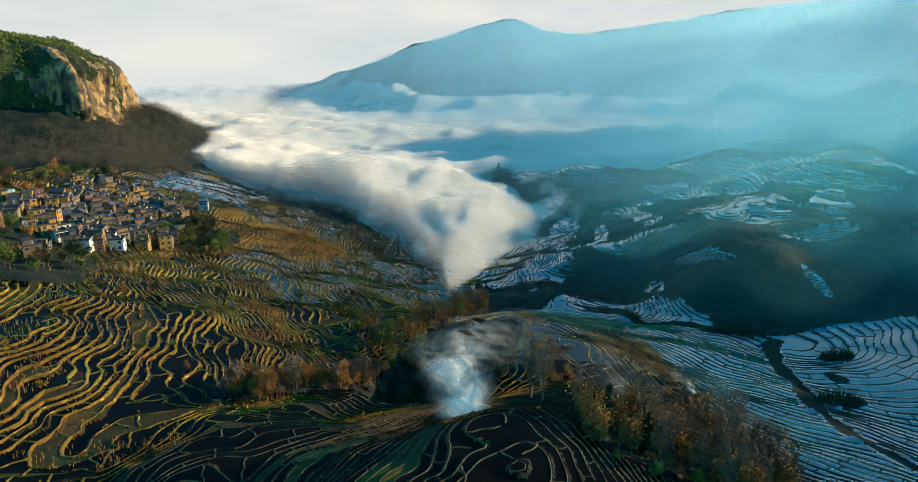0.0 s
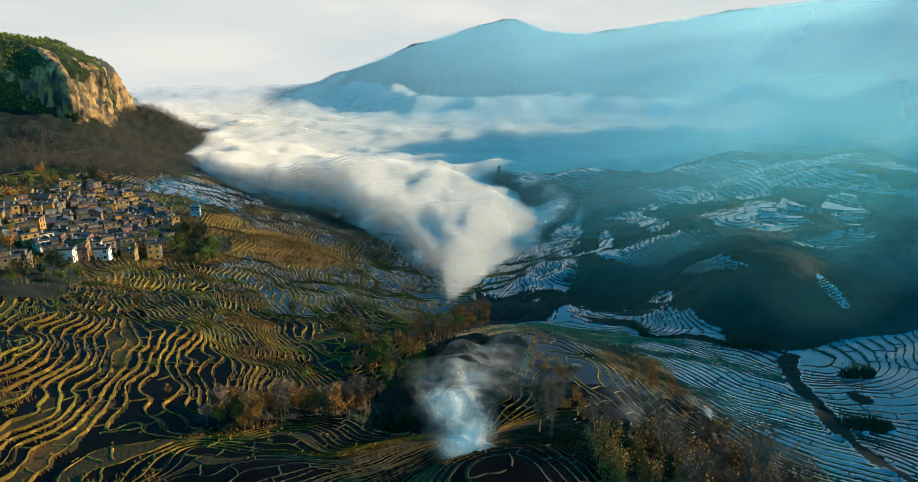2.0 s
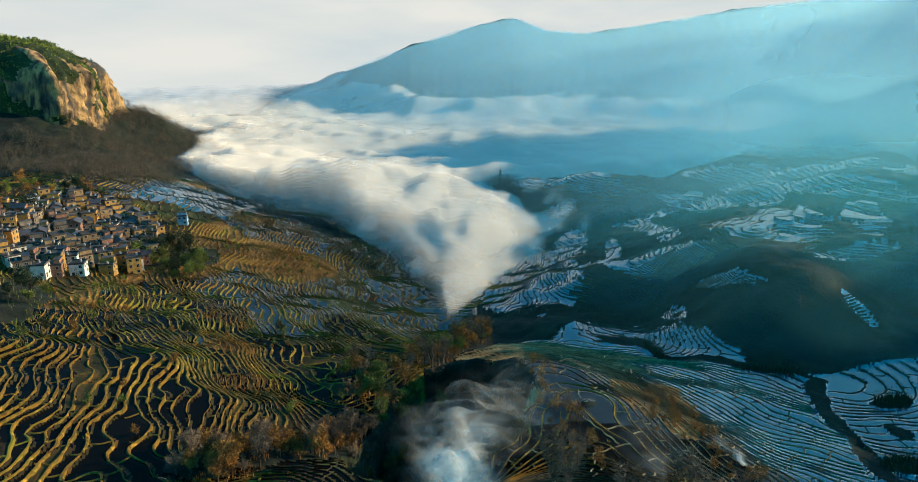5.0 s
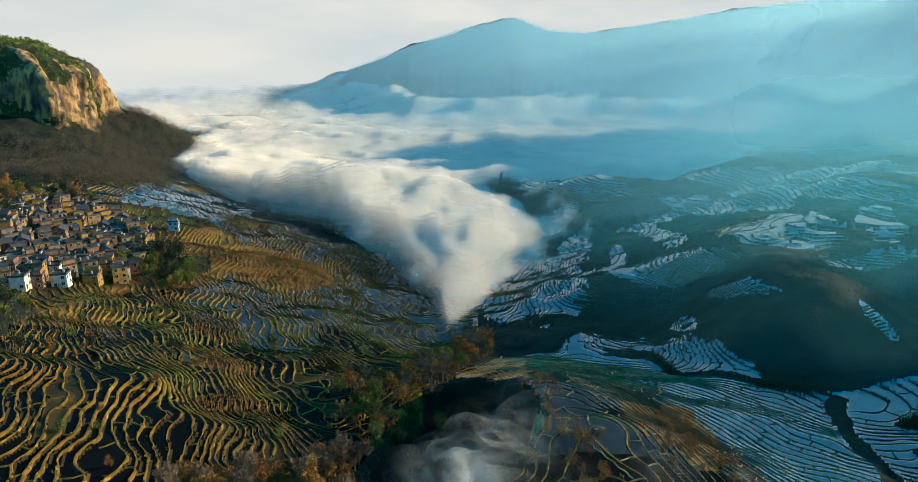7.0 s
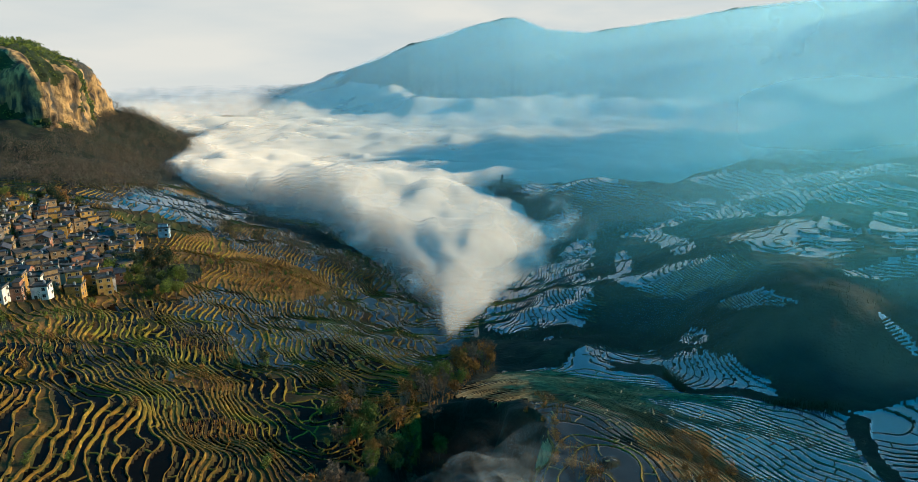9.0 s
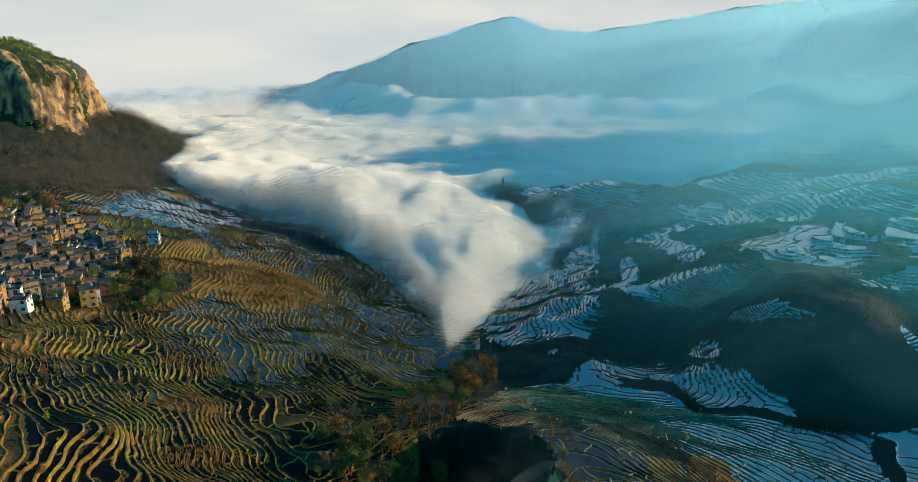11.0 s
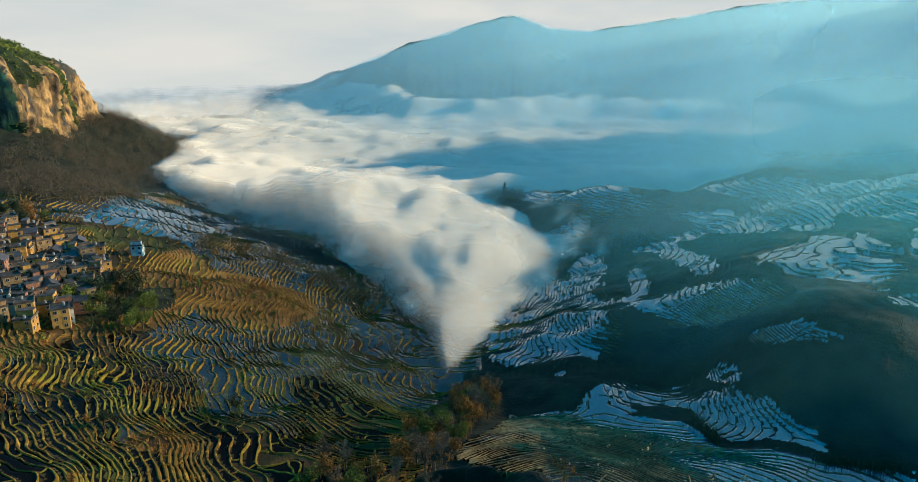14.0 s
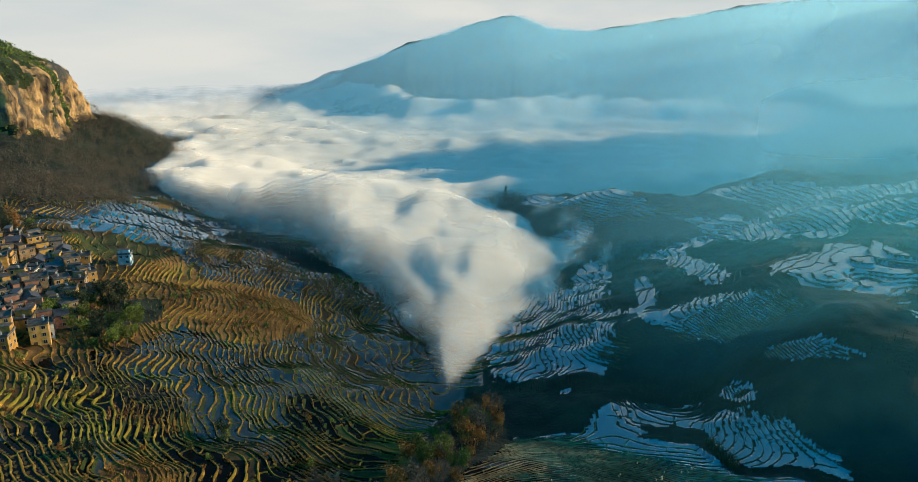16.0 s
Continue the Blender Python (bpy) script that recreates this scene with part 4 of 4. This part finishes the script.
def house(w, d, floors, wall_mat, roof, label, seed):
    """A village house: walls, roof, windows with frame and pane, a door, and what stands on the flat roof."""
    r = random.Random(seed)
    ob = new("house")
    tall = floors * 2.9
    stair = roof == "flat" and r.random() < 0.5
    bm = bmesh.new()
    box(bm, -w / 2, -d / 2, -4, w / 2, d / 2, tall)
    if stair:
        box(bm, -w / 2 + 0.3, -d / 2 + 0.3, tall, -w / 2 + w * 0.45, d / 2 - 0.3, tall + 2.5)
    part("wall", bm, wall_mat, ob)
    bm = bmesh.new()
    if roof == "flat":
        box(bm, -w / 2 - 0.3, -d / 2 - 0.3, tall + 0.004, w / 2 + 0.3, d / 2 + 0.3, tall + 0.22)
        for a in ((-w / 2 - 0.3, -d / 2 - 0.3, w / 2 + 0.3, -d / 2 - 0.1), (-w / 2 - 0.3, d / 2 + 0.1, w / 2 + 0.3, d / 2 + 0.3),
                  (-w / 2 - 0.3, -d / 2 - 0.1, -w / 2 - 0.1, d / 2 + 0.1), (w / 2 + 0.1, -d / 2 - 0.1, w / 2 + 0.3, d / 2 + 0.1)):
            box(bm, a[0], a[1], tall + 0.22, a[2], a[3], tall + 0.85)
        part("roof", bm, concrete, ob)
        if r.random() < 0.7:
            bm = bmesh.new()
            x0 = r.uniform(0, w / 2 - 1.5)
            bmesh.ops.create_cone(bm, cap_ends=True, segments=10, radius1=0.55, radius2=0.5, depth=1.3, matrix=Matrix.Translation((x0, r.uniform(-1, 1), tall + 0.22 + 0.65)))
            part("water_tank", bm, tank_mat, ob, "metal roof-top water tank")
    if stair:
        bm = bmesh.new()
        box(bm, -w / 2 + 0.1, -d / 2 + 0.1, tall + 2.504, -w / 2 + w * 0.47, d / 2 - 0.1, tall + 2.66)
        part("stair_roof", bm, tin if r.random() < 0.5 else concrete, ob)
    if roof != "flat":
        bm = bmesh.new()
        e, z0, z1 = 0.5, tall - 0.1, tall + 1.9
        prof = ((-d / 2 - e, z0), (0, z1), (d / 2 + e, z0), (d / 2 + e, z0 + 0.15), (0, z1 + 0.18), (-d / 2 - e, z0 + 0.15))
        ring = [[bm.verts.new((sx * (w / 2 + e), y, z)) for y, z in prof] for sx in (-1, 1)]
        for k in range(6):
            bm.faces.new((ring[0][k], ring[0][(k + 1) % 6], ring[1][(k + 1) % 6], ring[1][k]))
        for g in ring:
            bm.faces.new(g)
        part("roof", bm, tin if roof == "tin" else clay, ob)
        bm = bmesh.new()
        for sx in (-1, 1):
            x = sx * (w / 2 - 0.05)
            bm.faces.new([bm.verts.new(p) for p in ((x, -d / 2, tall), (x, d / 2, tall), (x, 0, z1 - 0.05))])
        part("gable", bm, wall_mat, ob)
    for side in (0, 1, 2, 3):
        span = w if side in (0, 2) else d
        out = d / 2 if side in (0, 2) else w / 2
        for f in range(floors):
            n = 3 if span > 8 else 2
            for k in range(n):
                x = (k + 0.5) / n * span - span / 2
                turn = Matrix.Rotation(side * math.pi / 2, 4, "Z")
                if f == 0 and side == 0 and k == 0:
                    bm = bmesh.new()
                    box(bm, x - 0.6, -out - 0.06, 0, x + 0.6, -out + 0.05, 2.1)
                    bm.transform(turn)
                    part("door", bm, door_mat, ob)
                    continue
                if r.random() < 0.15:
                    continue
                z = f * 2.9 + 1.0
                bm = bmesh.new()
                for b in ((x - 0.7, z, x + 0.7, z + 0.1), (x - 0.7, z + 1.4, x + 0.7, z + 1.5), (x - 0.7, z + 0.1, x - 0.6, z + 1.4), (x + 0.6, z + 0.1, x + 0.7, z + 1.4), (x - 0.04, z + 0.1, x + 0.04, z + 1.4)):
                    box(bm, b[0], -out - 0.09, b[1], b[2], -out + 0.02, b[3])
                bm.transform(turn)
                win = part("window", bm, frame_mat, ob)
                bm = bmesh.new()
                box(bm, x - 0.6, -out - 0.03, z + 0.1, x + 0.6, -out + 0.02, z + 1.4)
                bm.transform(turn)
                part("pane", bm, glass_dark, win)
    return tagged(ob, label, "house", "village houses")


HOUSE_KINDS = [
    (7.5, 6.5, 2, "ochre", "flat", "two-storey ochre plastered house with a flat concrete roof"),
    (6.5, 6.5, 3, "ochre", "flat", "three-storey yellow plastered house with a flat roof and parapet"),
    (7.5, 6, 2, "tan", "flat", "two-storey tan plastered house with a flat concrete roof"),
    (6.5, 6, 2, "white", "flat", "two-storey whitewashed house with a flat roof"),
    (6.5, 7, 3, "tan", "flat", "three-storey tan house with a roof-top stair room"),
    (7.5, 6, 2, "brick", "tin", "two-storey brick house under a grey tin roof"),
    (7, 5.5, 1, "grey", "clay", "low grey house under a dark clay-tiled roof"),
    (7, 6.5, 2, "grey", "flat", "two-storey unplastered grey house with a flat roof"),
    (6, 6, 2, "blue", "flat", "small light-blue plastered house with a flat roof"),
    (6.5, 6, 2, "brick", "flat", "two-storey brown brick house with a flat concrete roof"),
]
models = [house(w, d, f, plaster[c], roof, label, 100 + i) for i, (w, d, f, c, roof, label) in enumerate(HOUSE_KINDS)]
spots = [(-157, 376), (-165, 366), (-172, 353), (-179, 458), (-174, 489), (-184, 300), (-186, 311)]
spots += [p for p in keep_apart([(-202, 412, 40, 76, 14), (-192, 395, 34, 46, 10), (-226, 380, 22, 40, 0)], 205, 6.7, seed=21)
          if all((p[0] - a) ** 2 + (p[1] - b) ** 2 > 45 for a, b in spots)]
order = [1, 0, 3, 3, 8, 2, 2]
r = random.Random(31)
for n, (x, y) in enumerate(spots):
    k = order[n] if n < len(order) else r.choices(range(10), (3.5, 2, 3, 3.4, 1.4, 3, 3, 3, 0.7, 2.5))[0]
    m = pose(x, y, ground_z(x, y) + 0.2, 0, 0, 28 + r.choice((0, 90, 180, 270)) + r.uniform(-24, 24))
    copy_thing(models[k], m)
for mo in models:
    for o in (*mo.children_recursive, mo):
        bpy.data.objects.remove(o)

# a slender white mast beside the upper houses
bm = bmesh.new()
bmesh.ops.create_cone(bm, cap_ends=True, segments=8, radius1=0.18, radius2=0.08, depth=14, matrix=Matrix.Translation((0, 0, 7)))
mast = new("mast")
part("pole", bm, frame_mat, mast)
bm = bmesh.new()
box(bm, -0.9, -0.08, 12.6, 0.9, 0.08, 12.8)
part("cross_arm", bm, frame_mat, mast)
mast.matrix_basis = pose(-232, 432, ground_z(-232, 432) - 0.3)
tagged(mast, "slender pale mast with a cross arm behind the houses", "mast")


# ---- woods on the far slopes ----
def woodland(name, rows, count, gap, height, mat, label, seed, per=16):
    r = random.Random(seed)
    v, f = [], []
    for _ in range(count):
        cx, cy, rx, ry, turn = r.choice(rows)
        q, d = r.uniform(0, 6.28), math.sqrt(r.random())
        c, s = math.cos(radians(turn)), math.sin(radians(turn))
        u, w = d * math.cos(q) * rx, d * math.sin(q) * ry
        x, y = cx + u * c - w * s, cy + u * s + w * c
        z = ground_z(x, y)
        h = height * r.uniform(0.6, 1.3)
        limb(v, f, (x, y, z - 0.5), (x, y, z + h * 0.7), 0.16, 0.05, 3)
        for _ in range(per):
            e = Vector((r.gauss(0, 0.22), r.gauss(0, 0.22), r.uniform(0.3, 1.0))) * h
            leaf(v, f, Vector((x, y, z)) + e, h * r.uniform(0.02, 0.055), r)
    ob = new(name, mesh_of(name, v, f, mat))
    return tagged(ob, label, "woods", kind="stuff")


APRON = [(-340, 650, 110, 40, -42), (-330, 760, 60, 90, 0), (-360, 880, 60, 120, 5), (-410, 1050, 50, 110, 0), (-400, 1040, 70, 130, 0), (-420, 640, 120, 60, -10), (-290, 640, 50, 60, 0)]
RUST = [(-112, 458, 34, 18, 0), (-78, 478, 30, 12, -20), (-95, 445, 20, 14, 0), (-60, 500, 24, 8, -20), (58, 236, 8, 13, 0), (70, 254, 5, 16, -20), (34, 222, 4, 12, 10), (31, 262, 2.5, 18, 8), (-86, 294, 10, 8, 0), (-89, 158, 22, 7, 0), (-60, 190, 14, 6, 25), (-126, 196, 8, 14, 0), (-100, 330, 14, 7, 0), (-70, 262, 12, 7, 30)]
woodland("rust_scrub", RUST + [(-102, 462, 27, 38, 10)] * 8, 3000, 0, 1.6, leaf_brown, "rust-brown dry scrub on the terrace slopes", 56, 22)
woodland("green_scrub", [(-148, 395, 14, 26, 10), (-140, 440, 18, 16, 0), (-170, 300, 14, 30, 0), (-148, 292, 9, 26, 0), (-146, 247, 13, 9, 0), (-143, 220, 12, 9, 0), (-153, 334, 9, 10, 0), (-150, 491, 20, 10, 0), (-205, 425, 46, 92, 14), (-205, 425, 46, 92, 14)], 760, 0, 2.4, leaf_green, "bright green scrub round the village", 57, 20)
woodland("ridge_thicket", [(-5, 315, 12, 56, -8), (12, 362, 9, 24, -8), (-25, 270, 13, 32, 20), (-46, 212, 28, 9, 25), (54, 150, 28, 16, 35)], 620, 0, 3.2, leaf_brown, "rust-brown undergrowth beneath the ridge trees", 61, 24)
HEDGES = [(-120, 610, 70, 16, -35), (-75, 520, 46, 8, -28), (-150, 540, 36, 14, -20), (-140, 700, 60, 12, -20)]
woodland("hedgerow_woods", HEDGES + [(48, 714, 22, 14, 0)], 300, 0, 8, leaf_dark, "dark hedgerow trees between the far terraces", 54, 70)
woodland("hedgerow_winter_woods", HEDGES, 130, 0, 8, twig_grey, "leafless hedgerow trees between the far terraces", 55, 40)
woodland("winter_woods", APRON, 1500, 0, 9, twig_dark, "leafless brown winter woods below the bluff", 51, 62)
woodland("pale_winter_woods", APRON, 1500, 0, 9, twig_grey, "pale leafless trees among the winter woods", 58, 40)
woodland("village_woods", [(-205, 425, 48, 92, 14)], 170, 0, 5, leaf_dark, "dark garden trees between the village houses", 59, 40)
woodland("green_woods", APRON, 1100, 0, 8, leaf_dark, "dark evergreen trees among winter woods", 52, 44)
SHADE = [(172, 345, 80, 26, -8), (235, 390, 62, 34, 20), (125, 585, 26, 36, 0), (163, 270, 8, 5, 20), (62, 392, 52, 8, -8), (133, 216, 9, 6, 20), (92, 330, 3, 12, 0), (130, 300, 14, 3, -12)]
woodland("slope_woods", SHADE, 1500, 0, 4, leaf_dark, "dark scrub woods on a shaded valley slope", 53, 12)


# ---- smoke of the field fires ----
smoke_mat = mist_material("field_smoke", (0.90, 0.91, 0.88), 0.16, 0.0, 1.9, 1.0, 0.5, None, thin=True)


def smoke(path, seed, layers=5, name="smoke_plume", label="pale grey smoke drifting up from a field fire", category="smoke"):
    """Thin billowing layers along a rising, widening path of (x, y, z, radius, density)."""
    p = np.array(path, float)
    t = np.linspace(0, len(p) - 1, 70)
    x, y, z, rad, de = (np.interp(t, range(len(p)), p[:, c]) for c in range(5))
    a = np.linspace(-1, 1, 25)
    for k in range(layers):
        T, A = np.meshgrid(t, a, indexing="ij")
        wob = vnoise(T * 3, 0 * T, 1.0, seed + k) * 0.5
        R = np.interp(T, t, rad)
        X = np.interp(T, t, x) + R * (1.5 * A + wob)
        Y = np.interp(T, t, y) + R * ((k - layers / 2) * 0.3 - 0.5 * A * A + 0.3 * vnoise(T * 2, A * 2, 1.0, seed + 9 + k))
        Z = np.interp(T, t, z) + R * 0.35 * vnoise(T * 2, A * 2, 1.0, seed + 19 + k)
        D = np.interp(T, t, de) * np.exp(-(A * 1.9) ** 2) * step01((1 - np.abs(A)) * 3) * step01((t[-1] - T) / 1.2)
        tagged(fog_sheet(name, X, Y, Z, D, smoke_mat), label, category, kind="stuff")


smoke([(5, 138, 71, 1.7, 0.6), (4, 146, 77, 4.0, 0.42), (1, 157, 83, 6.8, 0.22), (3, 172, 82, 10, 0.085), (10, 188, 76, 13, 0.036), (15, 205, 70, 14, 0.018), (19, 222, 66, 17, 0.0)], 161)
smoke([(1, 137, 69, 0.8, 0.5), (0, 142, 73, 1.8, 0.35), (-2, 149, 79, 3.0, 0.1)], 221, 3)
smoke([(44, 172, 64, 2, 0.04), (50, 192, 62, 7, 0.05), (48, 215, 66, 12, 0.02)], 261, 3)
smoke([(77, 199, 51, 0.6, 0.4), (75, 202, 53, 1.5, 0.25), (71, 207, 56, 3.5, 0.06)], 281, 3)

# torn wisps at the fog's edge
wr = random.Random(41)
for wx, wy, wz, size in ((62, 520, 8, 7), (78, 556, 12, 9), (92, 590, 14, 9), (88, 626, 18, 8), (76, 664, 20, 8), (30, 470, 4, 6), (104, 560, 12, 6), (-20, 470, 8, 6), (-60, 548, 16, 7)):
    smoke([(wx - size, wy, wz, 0.5 * size, 0.0), (wx, wy + 4, wz + 0.5 * size, size, wr.uniform(0.1, 0.2)), (wx + size * wr.uniform(-0.4, 0.9), wy + 8, wz + 1.6 * size, 0.9 * size, 0.09),
           (wx + size * wr.uniform(-0.3, 1.2), wy + 10, wz + 2.4 * size, 0.6 * size, 0.0)], 300 + int(wx), 3, "fog_wisp", "torn cream wisp at the edge of the fog", "fog")


# ---- grass tufts on the bunds ----
r = random.Random(77)
tv, tf = [], []
lit = [b for b in bunds if not b[2] and len(b[3]) > 3]
for _ in range(20000):
    k, _m, _s, line = r.choice(lit)
    x, y = line[r.randrange(len(line))]
    if y > 480:
        continue
    h = r.uniform(0.2, 0.95) ** 1.3
    for _ in range(3):
        leaf(tv, tf, (x + r.gauss(0, 0.35), y + r.gauss(0, 0.35), HALF * k + 0.15 + h * r.random()), h * 0.55, r)
tagged(new("grass_tufts", mesh_of("grass_tufts", tv, tf, grass)), "dry grass tufts growing along the bunds", "grass", kind="stuff")


# ---- scrub on the bluff ----
r = random.Random(88)
sv, sf = [], []
co = np.empty(len(bluff.data.vertices) * 3, np.float32)
bluff.data.vertices.foreach_get("co", co)
co = co.reshape(-1, 3)
green_faces = [p for p in bluff.data.polygons if p.material_index == 1 and p.center.x > -680 and p.center.y < 960]
for _ in range(4200):
    p = Vector(co[r.choice(green_faces).vertices[0]].tolist())
    h = r.uniform(1.5, 5)
    for _ in range(9):
        leaf(sv, sf, p + Vector((r.gauss(0, 0.35), r.gauss(0, 0.35), r.uniform(0, 0.8))) * h, h * r.uniform(0.15, 0.3), r)
tagged(new("bluff_scrub", mesh_of("bluff_scrub", sv, sf, leaf_green)), "green scrub growing on top of the bluff", "scrub", kind="stuff")
